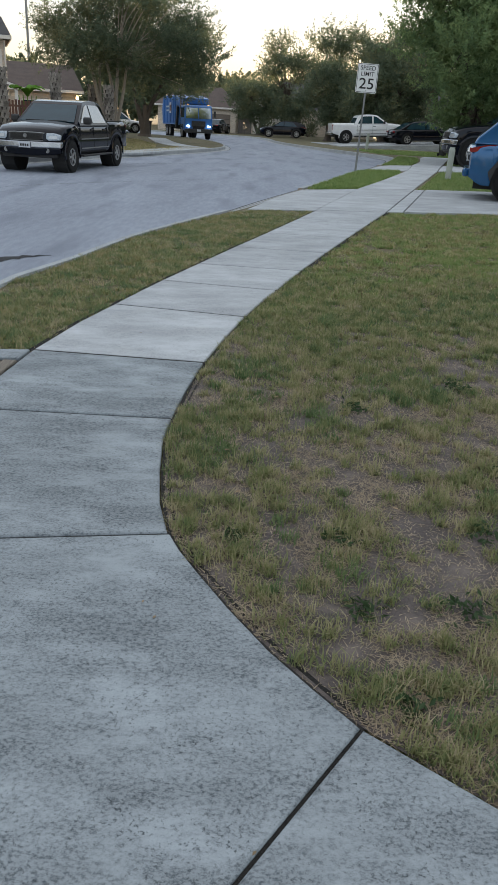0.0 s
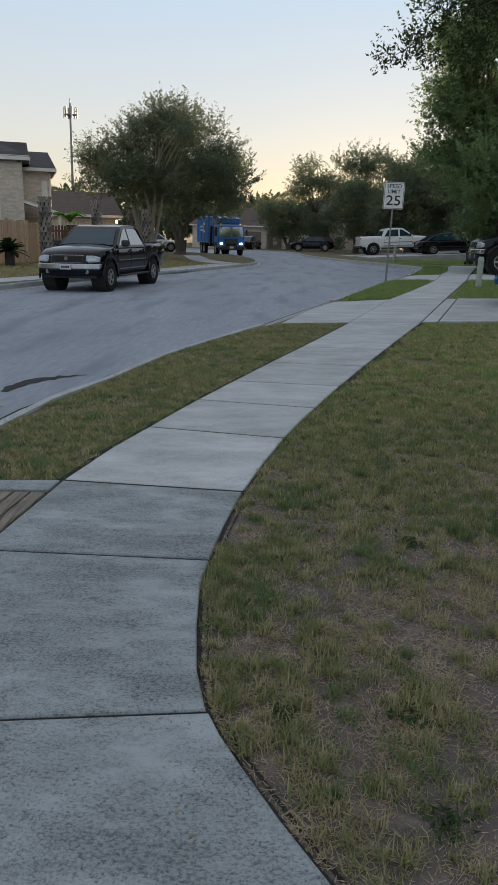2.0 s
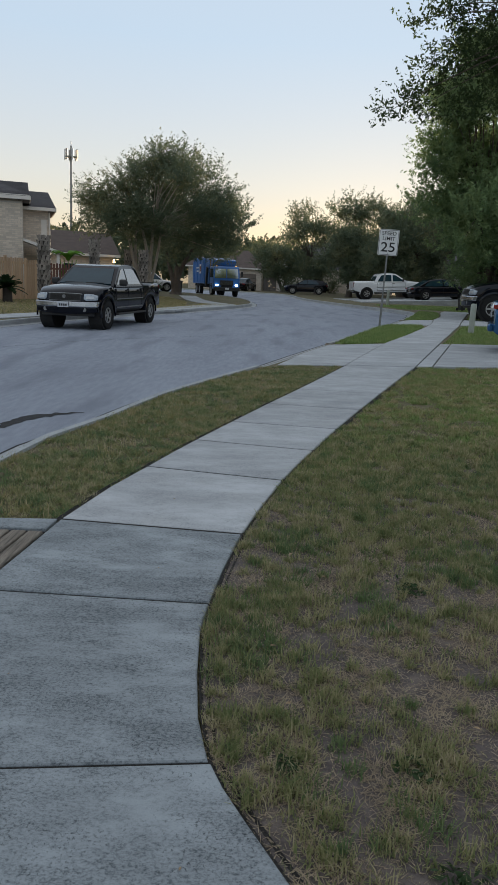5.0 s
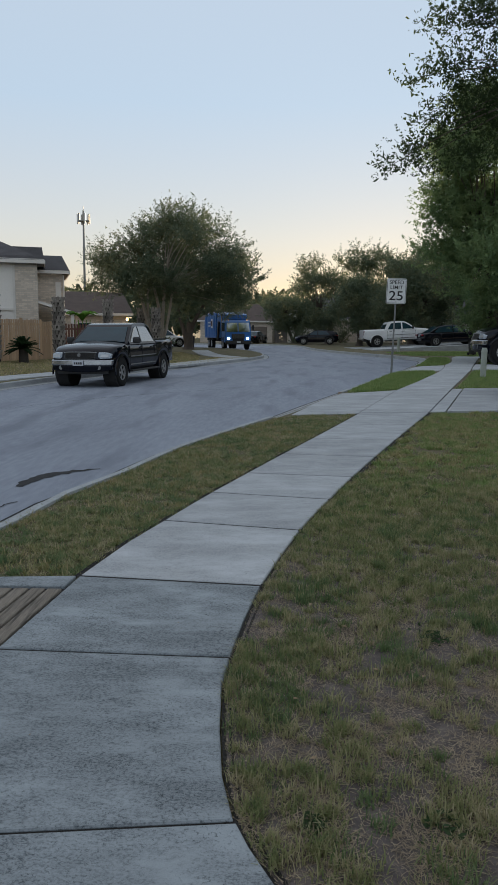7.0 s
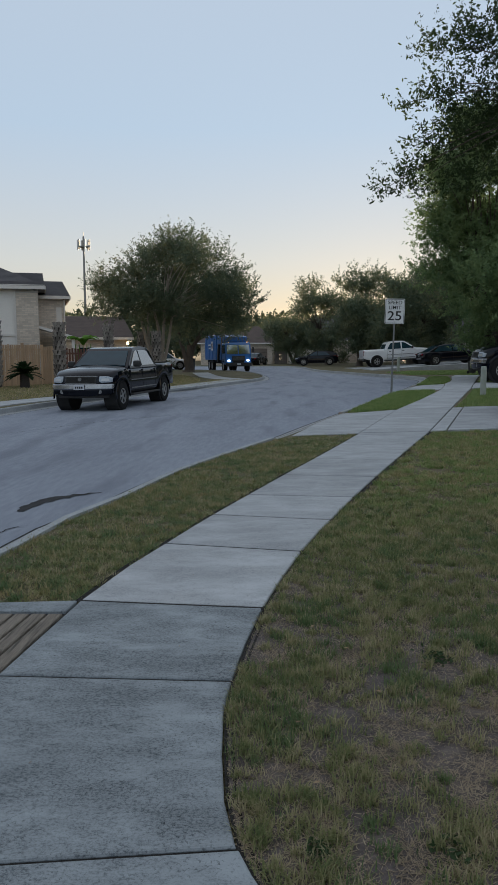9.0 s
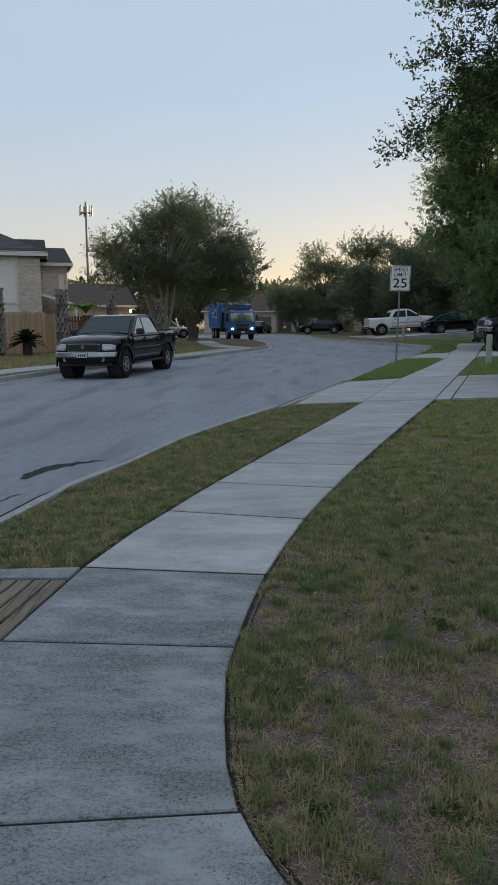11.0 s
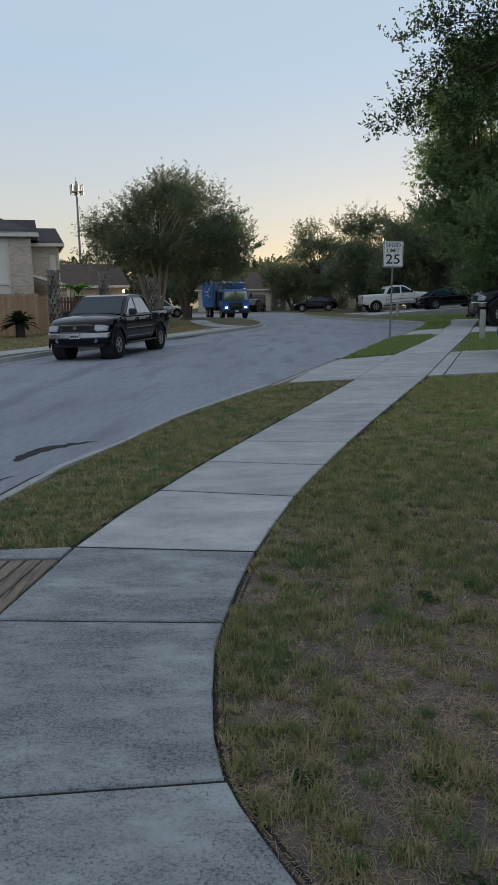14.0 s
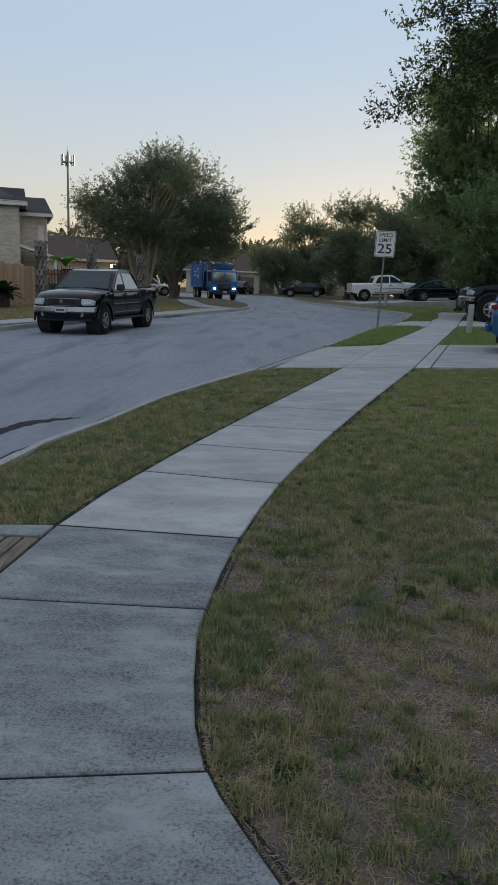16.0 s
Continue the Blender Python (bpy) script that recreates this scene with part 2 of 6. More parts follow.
# Dark glass; the blue in its base colour stands for mirrored sky.
GLASS = mat("sky_tinted_glass", (0.012, 0.04, 0.058), (0.009, 0.028, 0.042), 0.04, scale=1, fine=3, spec=0.4)
SIDE_GLASS = mat("mirroring_glass", (0.03, 0.038, 0.045), (0.035, 0.042, 0.05), 0.05, scale=1, fine=3, spec=1.0)
SIDE_GLASS.node_tree.nodes["Principled BSDF"].inputs["IOR"].default_value = 2.5
GRILLE = mat("dark_mesh", (0.05, 0.045, 0.04), (0.03, 0.03, 0.03), 0.6, scale=30, fine=200, bump=0.4)
LENS = mat("lamp_lens", (0.42, 0.47, 0.52), (0.22, 0.25, 0.29), 0.08, coat=1.0, scale=10, fine=22)
RED_LENS = mat("red_lamp_lens", (0.28, 0.006, 0.012), (0.18, 0.005, 0.01), 0.12, coat=0.6)
LIT = glow("lit_headlamp", (0.93, 0.96, 1.0), 5.0)
WARM = glow("warm_bulb", (1.0, 0.62, 0.25), 9.0)
AMBER = glow("amber_marker_lamp", (1.0, 0.5, 0.12), 1.2)
PLATE = mat("plate_white", (0.6, 0.62, 0.65), (0.5, 0.52, 0.56), 0.4)
INK = mat("ink_black", (0.012, 0.012, 0.012), (0.02, 0.02, 0.02), 0.5)
SIGN_WHITE = mat("sign_white", (0.74, 0.75, 0.74), (0.66, 0.67, 0.66), 0.45, scale=3, fine=20)
STEEL = mat("galvanised_steel", (0.28, 0.29, 0.29), (0.20, 0.20, 0.20), 0.5, metal=0.6, scale=6, fine=40)
BRICK = mat("tan_brick", (0.56, 0.50, 0.43), (0.45, 0.40, 0.34), 0.9, scale=6, fine=40, bump=0.4, rand=0.16)
MORTAR = mat("mortar", (0.50, 0.47, 0.43), (0.43, 0.40, 0.37), 0.95, scale=3, fine=50)
SIDING = mat("cream_siding", (0.82, 0.79, 0.74), (0.76, 0.73, 0.68), 0.8, scale=0.8, fine=10)
TRIM = mat("white_trim", (0.74, 0.71, 0.66), (0.66, 0.63, 0.59), 0.7)
SHINGLE = mat("grey_shingles", (0.105, 0.10, 0.105), (0.07, 0.067, 0.072), 0.95, scale=2, fine=22, bump=0.6, bump_scale=14)
SHINGLE_BROWN = mat("brown_shingles", (0.12, 0.092, 0.08), (0.08, 0.062, 0.056), 0.95, scale=2, fine=22, bump=0.6, bump_scale=14)
FENCE_NEW = mat("new_cedar_board", (0.52, 0.36, 0.23), (0.42, 0.29, 0.18), 0.85, scale=2, fine=14, rand=0.13, bump=0.3, stretch=(6, 6, 0.6))
FENCE_OLD = mat("old_red_board", (0.17, 0.085, 0.06), (0.12, 0.062, 0.048), 0.9, scale=2, fine=14, rand=0.13, bump=0.3, stretch=(6, 6, 0.6))
PLANK = mat("weathered_plank", (0.27, 0.237, 0.195), (0.155, 0.134, 0.108), 0.9, scale=3, fine=25, rand=0.16, bump=0.8, stretch=(9, 0.7, 1), stain=(0.07, 0.062, 0.052), stain_scale=3.5)
FENCE_GREY = mat("grey_fence_board", (0.15, 0.135, 0.125), (0.10, 0.09, 0.085), 0.9, scale=2, fine=14, rand=0.13, bump=0.3, stretch=(6, 6, 0.6))
GARAGE_BROWN = mat("brown_garage_paint", (0.20, 0.165, 0.135), (0.16, 0.13, 0.108), 0.7, scale=1.5, fine=20)
SHELTER_ROOF = mat("tan_grey_roofing", (0.235, 0.215, 0.20), (0.18, 0.165, 0.155), 0.85, scale=2, fine=22, bump=0.4)
FROND = blade_mat("sago_fronds", [(0.012, 0.03, 0.012), (0.025, 0.05, 0.018)], 1.0)
BANANA = blade_mat("bright_leaves", [(0.10, 0.24, 0.03), (0.16, 0.33, 0.05)], 1.0)
BIN = mat("dark_bin_plastic", (0.02, 0.022, 0.024), (0.03, 0.03, 0.032), 0.55)
PVC = mat("grey_green_marker", (0.40, 0.43, 0.38), (0.32, 0.35, 0.31), 0.6, scale=5)

DRY_LEAF = mat("dry_leaf", (0.30, 0.22, 0.13), (0.20, 0.14, 0.08), 0.8, rand=0.3)


# ---- mesh helpers ----
def ground_z(x, y):
    """Height of the lie of the land: falls to the street, rises a little, then runs down along the road."""
    v = (y - 22) / 5.0
    sp = 5.0 * (v if v > 40 else math.log(1 + math.exp(v)))
    return 0.024 * 9 * math.tanh(x / 9) + 0.008 * min(y, 130) - 0.0165 * min(sp, 108) - 0.0


def mesh_ob(name, verts, faces, material, parent=None, label=""):
    me = bpy.data.meshes.new(name)
    me.from_pydata([tuple(v) for v in verts], [], faces)
    me.materials.append(material)
    ob = new(name, me)
    if parent:
        ob.parent = parent
    if label:
        ob["label"] = label
    return ob


def part(name, bm, material, parent, label="", bevel=0.0, segments=2, smooth=False):
    bmesh.ops.recalc_face_normals(bm, faces=bm.faces)
    me = bpy.data.meshes.new(name)
    bm.to_mesh(me)
    bm.free()
    me.materials.append(material)
    if smooth:
        for p in me.polygons:
            p.use_smooth = True
    ob = new(name, me)
    ob.parent = parent
    if label:
        ob["label"] = label
    if bevel:
        md = ob.modifiers.new("bevel", "BEVEL")
        md.width, md.segments, md.limit_method, md.angle_limit = bevel, segments, "ANGLE", radians(35)
        md.harden_normals = False
    return ob


def thing(name, m, label, category, group="", kind=""):
    ob = new(name)
    ob.matrix_basis = m
    ob.empty_display_size = 0.2
    return tagged(ob, label, category, group, kind)


def box(bm, c, s, rot=None):
    m = Matrix.Translation(c) @ (rot.to_matrix().to_4x4() if rot else Matrix()) @ Matrix.Diagonal((*s, 1))
    bmesh.ops.create_cube(bm, size=1, matrix=m)
    return bm


def boxbm(c, s, rot=None):
    return box(bmesh.new(), c, s, rot)


def cylbm(p, q, r0, r1=None, n=12, bm=None):
    bm = bm or bmesh.new()
    p, q = Vector(p), Vector(q)
    d = q - p
    m = Matrix.Translation((p + q) / 2) @ d.to_track_quat("Z", "Y").to_matrix().to_4x4()
    bmesh.ops.create_cone(bm, cap_ends=True, segments=n, radius1=r0, radius2=r0 if r1 is None else r1, depth=d.length, matrix=m)
    return bm


def prism(poly, w, bm=None):
    """A side profile (x, z), made solid across y; w(x, z) gives the half width."""
    bm = bm or bmesh.new()
    a = [bm.verts.new((x, w(x, z), z)) for x, z in poly]
    b = [bm.verts.new((x, -w(x, z), z)) for x, z in poly]
    n = len(poly)
    f1, f2 = bm.faces.new(a), bm.faces.new(list(reversed(b)))
    for i in range(n):
        bm.faces.new((a[i], b[i], b[(i + 1) % n], a[(i + 1) % n]))
    bmesh.ops.triangulate(bm, faces=[f1, f2])
    return bm


def panel(pts, thick, bm=None):
    """A thin pane from 3D corner points, made solid along its normal."""
    bm = bm or bmesh.new()
    pts = [Vector(p) for p in pts]
    nrm = (pts[1] - pts[0]).cross(pts[2] - pts[0]).normalized() * thick
    a = [bm.verts.new(p + nrm) for p in pts]
    b = [bm.verts.new(p - nrm) for p in pts]
    n = len(pts)
    bm.faces.new(a)
    bm.faces.new(list(reversed(b)))
    for i in range(n):
        bm.faces.new((a[i], b[i], b[(i + 1) % n], a[(i + 1) % n]))
    return bm


def inside(poly, x, y):
    c = False
    n = len(poly)
    for i in range(n):
        x1, y1 = poly[i]
        x2, y2 = poly[i - 1]
        if (y1 > y) != (y2 > y) and x < (x2 - x1) * (y - y1) / (y2 - y1) + x1:
            c = not c
    return c


def inside_many(poly, P):
    c = np.zeros(len(P), bool)
    for i in range(len(poly)):
        (x1, y1), (x2, y2) = poly[i], poly[i - 1]
        if y1 == y2:
            continue
        hit = ((y1 > P[:, 1]) != (y2 > P[:, 1])) & (P[:, 0] < (x2 - x1) * (P[:, 1] - y1) / (y2 - y1) + x1)
        c ^= hit
    return c


def zs(P):
    v = (P[:, 1] - 22) / 5.0
    sp = 5.0 * np.where(v > 40, v, np.log1p(np.exp(np.minimum(v, 40))))
    return 0.024 * 9 * np.tanh(P[:, 0] / 9) + 0.008 * np.minimum(P[:, 1], 130) - 0.0165 * np.minimum(sp, 108)


def smooth_line(pts, step):
    """Points at even steps along a Catmull-Rom curve."""
    P = [Vector(p) for p in pts]
    P = [2 * P[0] - P[1]] + P + [2 * P[-1] - P[-2]]
    out = []
    for i in range(1, len(P) - 2):
        n = max(1, int((P[i + 1] - P[i]).length / step))
        for k in range(n):
            t = k / n
            out.append(0.5 * (2 * P[i] + (P[i + 1] - P[i - 1]) * t + (2 * P[i - 1] - 5 * P[i] + 4 * P[i + 1] - P[i + 2]) * t * t + (3 * P[i] - P[i - 1] - 3 * P[i + 1] + P[i + 2]) * t ** 3))
    out.append(P[-2])
    return [tuple(p) for p in out]

def between(table):
    """Height along x from a table of (x, value), eased at its points."""
    def f(x):
        for (x0, v0), (x1, v1) in zip(table, table[1:]):
            if x0 <= x <= x1:
                return v0 + (v1 - v0) * (x - x0) / (x1 - x0)
        return table[0][1] if x < table[0][0] else table[-1][1]
    return f


# ---- ground, road, kerbs, pavement ----
NEAR = smooth_line([(-2.6, -14), (-2.9, -4), (-3.05, 1), (-2.75, 4.5), (-2.47, 6.11), (-2.34, 7.13), (-2.04, 8.13), (-1.70, 9.72), (-1.13, 11.36), (-0.36, 13.48), (0.22, 15.4), (1.42, 19.2), (2.5, 22.9), (4.0, 27.9), (5.2, 32.6), (5.68, 35.2), (5.6, 37.4), (4.6, 41.5), (3.0, 48.0), (1.6, 55.0), (0.7, 62.0), (0.1, 70.0), (-1.9, 79), (-7, 86), (-16, 89), (-45, 92)], 0.6)
FAR = smooth_line([(-11.6, -14), (-11.3, 0), (-10.2, 10), (-8.7, 16.5), (-8.1, 19.5), (-7.2, 23.4), (-5.1, 29.3), (-3.5, 34.4), (-2.35, 39.2), (-2.13, 42.7), (-2.6, 48.3), (-4.0, 55.8), (-6.5, 63), (-12, 69), (-20, 71.5), (-45, 74)], 0.6)
ROAD = NEAR + list(reversed(FAR))

from mathutils.geometry import delaunay_2d_cdt


def drape(name, outline, spacing, off, material, holes=(), extra=()):
    """A sheet over the lie of the land, inside an outline and outside the holes."""
    pts = [Vector(p) for p in outline]
    edges = [(i, (i + 1) % len(outline)) for i in range(len(outline))]
    for h in holes:
        k = len(pts)
        pts += [Vector(p) for p in h]
        edges += [(k + i, k + (i + 1) % len(h)) for i in range(len(h))]
    for x0, x1, y0, y1, st in spacing:
        for i in range(int((x1 - x0) / st) + 1):
            for j in range(int((y1 - y0) / st) + 1):
                p = (x0 + i * st + (j % 2) * st * 0.5, y0 + j * st)
                if inside(outline, *p) and not any(inside(h, *p) for h in holes):
                    pts.append(Vector(p))
    v, e, f = delaunay_2d_cdt(pts, edges, [], 0, 1e-4)[:3]
    keep = []
    for t in f:
        cx, cy = sum(v[i].x for i in t) / 3, sum(v[i].y for i in t) / 3
        if inside(outline, cx, cy) and not any(inside(h, cx, cy) for h in holes):
            keep.append(tuple(t))
    return mesh_ob(name, [(p.x, p.y, ground_z(p.x, p.y) + off) for p in v], keep, material)


def beside(line, o):
    """A line set off sideways; o runs to its left."""
    out = []
    for i, p in enumerate(line):
        d = (Vector(line[min(i + 1, len(line) - 1)]) - Vector(line[max(i - 1, 0)])).normalized()
        out.append((p[0] - d.y * o, p[1] + d.x * o))
    return out


BIG = [(-900, -300), (900, -300), (900, 1500), (-900, 1500)]
ground = drape("ground", BIG, [(-14, 14, -4, 30, 1.0), (-40, 40, -20, 110, 4.0), (-880, 880, -280, 1480, 60)], -0.03, TURF, [beside(NEAR, -0.085) + list(reversed(beside(FAR, 0.085)))])
tagged(ground, "patchy dry and green mown lawn ground", "lawn", kind="structure")
road = drape("road", ROAD, [(-12, 8, -14, 50, 0.8), (-45, 8, 50, 95, 2.5)], -0.15, ASPHALT)
tagged(road, "worn grey asphalt residential street with tar-sealed cracks", "road", kind="structure")


def strip(name, line, sections, material, parent=None, label=""):
    """A profile (sideways offset, height over the land) drawn along a line; the offsets run to its left."""
    n, V, F = len(sections), [], []
    for i, p in enumerate(line):
        a, b = Vector(line[max(i - 1, 0)]), Vector(line[min(i + 1, len(line) - 1)])
        d = (b - a).normalized()
        nx, ny = -d.y, d.x
        for o, z in sections:
            V.append((p[0] + nx * o, p[1] + ny * o, ground_z(*p) + z))
    for i in range(len(line) - 1):
        for k in range(n - 1):
            F.append((i * n + k, i * n + k + 1, (i + 1) * n + k + 1, (i + 1) * n + k))
    return mesh_ob(name, V, F, material, parent, label)


SEC = [(0.26, -0.165), (0.26, -0.144), (0.02, -0.148), (0.0, -0.13), (-0.015, -0.02), (-0.03, 0.0), (-0.11, 0.002), (-0.12, -0.08)]
SEC_LOW = [(0.26, -0.165), (0.26, -0.144), (0.02, -0.146), (0.0, -0.13), (-0.03, -0.07), (-0.10, -0.028), (-0.16, -0.022), (-0.17, -0.1)]
def cut(line, a, b):
    return [p for p in line if a - 0.35 <= p[1] <= b + 0.35]


near_first = [p for p in NEAR if p[0] > -3.2 and p[1] < 46]
runs = [(-14, 4.2, SEC), (4.2, 12.6, SEC), (12.6, 17.0, SEC_LOW), (17.0, 24.5, SEC), (24.5, 28.1, SEC_LOW), (28.1, 34, SEC), (34, 46, SEC)]
for a, b, sec in runs:
    k = strip("kerb", cut(near_first, a, b), sec, KERB)
    tagged(k, "pale worn concrete kerb and gutter along the lawn", "kerb", "kerbs", "structure")
k = strip("kerb", [p for p in NEAR[len(near_first) - 1:]], SEC, KERB)
tagged(k, "pale worn concrete kerb and gutter round the bend", "kerb", "kerbs", "structure")
k = strip("kerb", list(reversed(FAR)), [(o, z) for o, z in SEC], KERB)
tagged(k, "pale worn concrete kerb across the street", "kerb", "kerbs", "structure")


for ln, o in ((near_first, 1), ([p for p in FAR if p[1] < 60], -1)):
    g = strip("gutter_joint", ln, [(0.255 * o, -0.1435), (0.285 * o, -0.1435)], TAR)
    tagged(g, "dark dirty joint between gutter and asphalt", "joint", "gutter joints", "structure")


def slab(outline, top, thick, material, parent, name="slab", shrink=0.006, bev=0.007):
    """A concrete slab with eased edges over the land, from an outline drawn anticlockwise."""
    c = Vector((sum(p[0] for p in outline) / len(outline), sum(p[1] for p in outline) / len(outline)))
    n = len(outline)

    def ring(inset, dz):
        out = []
        for i in range(n):
            a, p, b = Vector(outline[i - 1]), Vector(outline[i]), Vector(outline[(i + 1) % n])
            d1, d2 = (p - a).normalized(), (b - p).normalized()
            nn = (Vector((-d1.y, d1.x)) + Vector((-d2.y, d2.x)))
            nn = nn.normalized() / max(0.5, nn.length / 2) if nn.length > 1e-6 else Vector((0, 0))
            q = p + nn * inset
            out.append((q.x, q.y, ground_z(q.x, q.y) + dz))
        return out
    rings = [ring(shrink, top - thick), ring(shrink, top - bev), ring(shrink + bev * 0.5, top - bev * 0.3), ring(shrink + bev * 1.3, top)]
    V = [p for r in rings for p in r]
    F = []
    for k in range(3):
        for i in range(n):
            j = (i + 1) % n
            F.append((k * n + i, k * n + j, (k + 1) * n + j, (k + 1) * n + i))
    F.append(tuple(3 * n + i for i in range(n)))
    ob = mesh_ob(name, V, F, material, parent)
    return ob


pavement = thing("pavement", Matrix(), "curving grey concrete pavement of jointed slabs beside lawn", "pavement", kind="structure")
# right and left ends of each joint, and the bends of the edges between them
RIGHT = [[(0.39, 1.59), (0.27, 1.73), (0.14, 1.89), (0.0, 2.10), (-0.12, 2.30), (-0.2, 2.44), (-0.25, 2.55)],
         [(-0.25, 2.55), (-0.315, 2.80), (-0.355, 3.10), (-0.385, 3.45), (-0.375, 3.72)],
         [(-0.375, 3.72), (-0.345, 4.15), (-0.28, 4.69)],
         [(-0.28, 4.69), (-0.18, 5.25), (-0.045, 5.9)],
         [(-0.045, 5.9), (0.08, 6.4), (0.22, 6.9)],
         [(0.22, 6.9), (0.49, 7.87)], [(0.49, 7.87), (0.83, 9.0)], [(0.83, 9.0), (1.22, 10.25)], [(1.22, 10.25), (1.68, 11.7)], [(1.68, 11.7), (2.19, 13.3)]]
LEFT = [[(-1.66, 1.2), (-1.66, 2.37)], [(-1.66, 2.37), (-1.56, 3.76)], [(-1.56, 3.76), (-1.46, 4.82)], [(-1.46, 4.82), (-1.32, 5.55), (-1.16, 6.15)],
        [(-1.16, 6.15), (-1.03, 6.65), (-0.89, 7.15)], [(-0.89, 7.15), (-0.62, 8.05)], [(-0.62, 8.05), (-0.27, 9.2)], [(-0.27, 9.2), (0.11, 10.4)], [(0.11, 10.4), (0.54, 11.8)], [(0.54, 11.8), (0.96, 13.2)]]
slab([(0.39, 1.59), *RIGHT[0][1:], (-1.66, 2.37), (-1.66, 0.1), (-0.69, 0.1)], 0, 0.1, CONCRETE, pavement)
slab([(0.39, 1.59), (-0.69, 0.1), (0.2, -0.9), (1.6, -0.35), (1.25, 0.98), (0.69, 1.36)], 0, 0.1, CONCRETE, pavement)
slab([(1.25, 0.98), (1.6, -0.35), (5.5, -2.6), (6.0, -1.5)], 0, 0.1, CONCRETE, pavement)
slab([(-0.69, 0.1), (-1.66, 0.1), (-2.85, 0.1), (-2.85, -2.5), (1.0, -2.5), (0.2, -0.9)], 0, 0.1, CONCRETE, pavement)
joints = [((0.39, 1.59), (-0.69, 0.1))] + [(r[0], l[0]) for r, l in list(zip(RIGHT, LEFT))[1:]] + [(RIGHT[-1][-1], LEFT[-1][-1])]
for a, b in joints:
    deep = -0.012 if a[1] < 4 else -0.006
    e = strip("joint_earth", smooth_line([a, b], 0.3), [(-0.03, deep), (0.03, deep)], EARTH, pavement)
for r, l in list(zip(RIGHT, LEFT))[1:]:
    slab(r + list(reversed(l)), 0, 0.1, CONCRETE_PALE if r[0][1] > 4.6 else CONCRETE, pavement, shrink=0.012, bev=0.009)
# corner ramp: concrete rim round timber planks
slab([(-1.672, 2.37), (-1.612, 3.21), (-2.8, 3.22), (-2.8, 0.1), (-1.665, 0.1)], -0.004, 0.1, CONCRETE, pavement)
slab([(-1.483, 4.62), (-1.468, 4.82), (-2.78, 4.72), (-2.78, 4.61)], 0, 0.1, CONCRETE, pavement)
deck = thing("plank_deck", Matrix(), "weathered grey-brown timber planks set flush in the pavement", "decking", kind="structure")
for i in range(12):
    o = 0.103 * i
    slab([(-1.60 - o, 3.235), (-1.487 - o, 4.60), (-1.588 - o, 4.60), (-1.701 - o, 3.235)], -0.003, 0.05, PLANK, deck, "plank", 0.008, 0.006)
mesh_ob("deck_base", [(x, y, ground_z(x, y) - 0.022) for x, y in ((-2.8, 3.15), (-1.58, 3.1), (-1.45, 4.68), (-2.8, 4.62))], [(0, 1, 2, 3)], UNDER, deck)

# driveway aprons and the walk beyond
drive = thing("driveway", Matrix(), "pale concrete driveway crossing the pavement to the street", "driveway", kind="structure")
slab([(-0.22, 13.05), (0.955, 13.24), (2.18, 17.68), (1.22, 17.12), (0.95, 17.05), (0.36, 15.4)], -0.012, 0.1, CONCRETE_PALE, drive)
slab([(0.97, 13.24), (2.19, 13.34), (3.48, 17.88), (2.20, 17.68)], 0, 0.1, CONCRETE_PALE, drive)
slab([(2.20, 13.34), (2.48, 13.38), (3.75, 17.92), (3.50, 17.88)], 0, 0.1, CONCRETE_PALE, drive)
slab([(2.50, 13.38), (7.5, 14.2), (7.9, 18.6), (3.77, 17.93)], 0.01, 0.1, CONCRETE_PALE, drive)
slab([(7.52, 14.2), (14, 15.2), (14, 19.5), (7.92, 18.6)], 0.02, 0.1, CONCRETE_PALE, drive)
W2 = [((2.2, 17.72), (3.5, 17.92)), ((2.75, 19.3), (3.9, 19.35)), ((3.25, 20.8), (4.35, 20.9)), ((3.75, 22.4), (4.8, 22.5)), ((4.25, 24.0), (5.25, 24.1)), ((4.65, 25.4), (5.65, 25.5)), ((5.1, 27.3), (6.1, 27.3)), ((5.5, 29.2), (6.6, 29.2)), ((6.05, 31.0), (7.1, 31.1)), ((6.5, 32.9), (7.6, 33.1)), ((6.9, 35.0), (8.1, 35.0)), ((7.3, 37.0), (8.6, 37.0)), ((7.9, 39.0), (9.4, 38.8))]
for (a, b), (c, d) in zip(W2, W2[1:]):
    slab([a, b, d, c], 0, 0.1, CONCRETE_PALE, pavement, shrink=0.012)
drive2 = thing("driveway", Matrix(), "pale concrete driveway of the second house", "driveway", kind="structure")
slab([(3.32, 24.9), (4.5, 25.2), (4.64, 25.4), (5.09, 27.3), (5.42, 28.9), (4.5, 28.3), (4.15, 27.7)], -0.012, 0.1, CONCRETE_PALE, drive2)
slab([(5.68, 25.55), (14, 27.5), (14, 31.5), (6.65, 29.3), (6.12, 27.3)], 0.01, 0.1, CONCRETE_PALE, drive2)
drive3 = thing("driveway", Matrix(), "pale concrete driveway under the white pickup", "driveway", kind="structure")
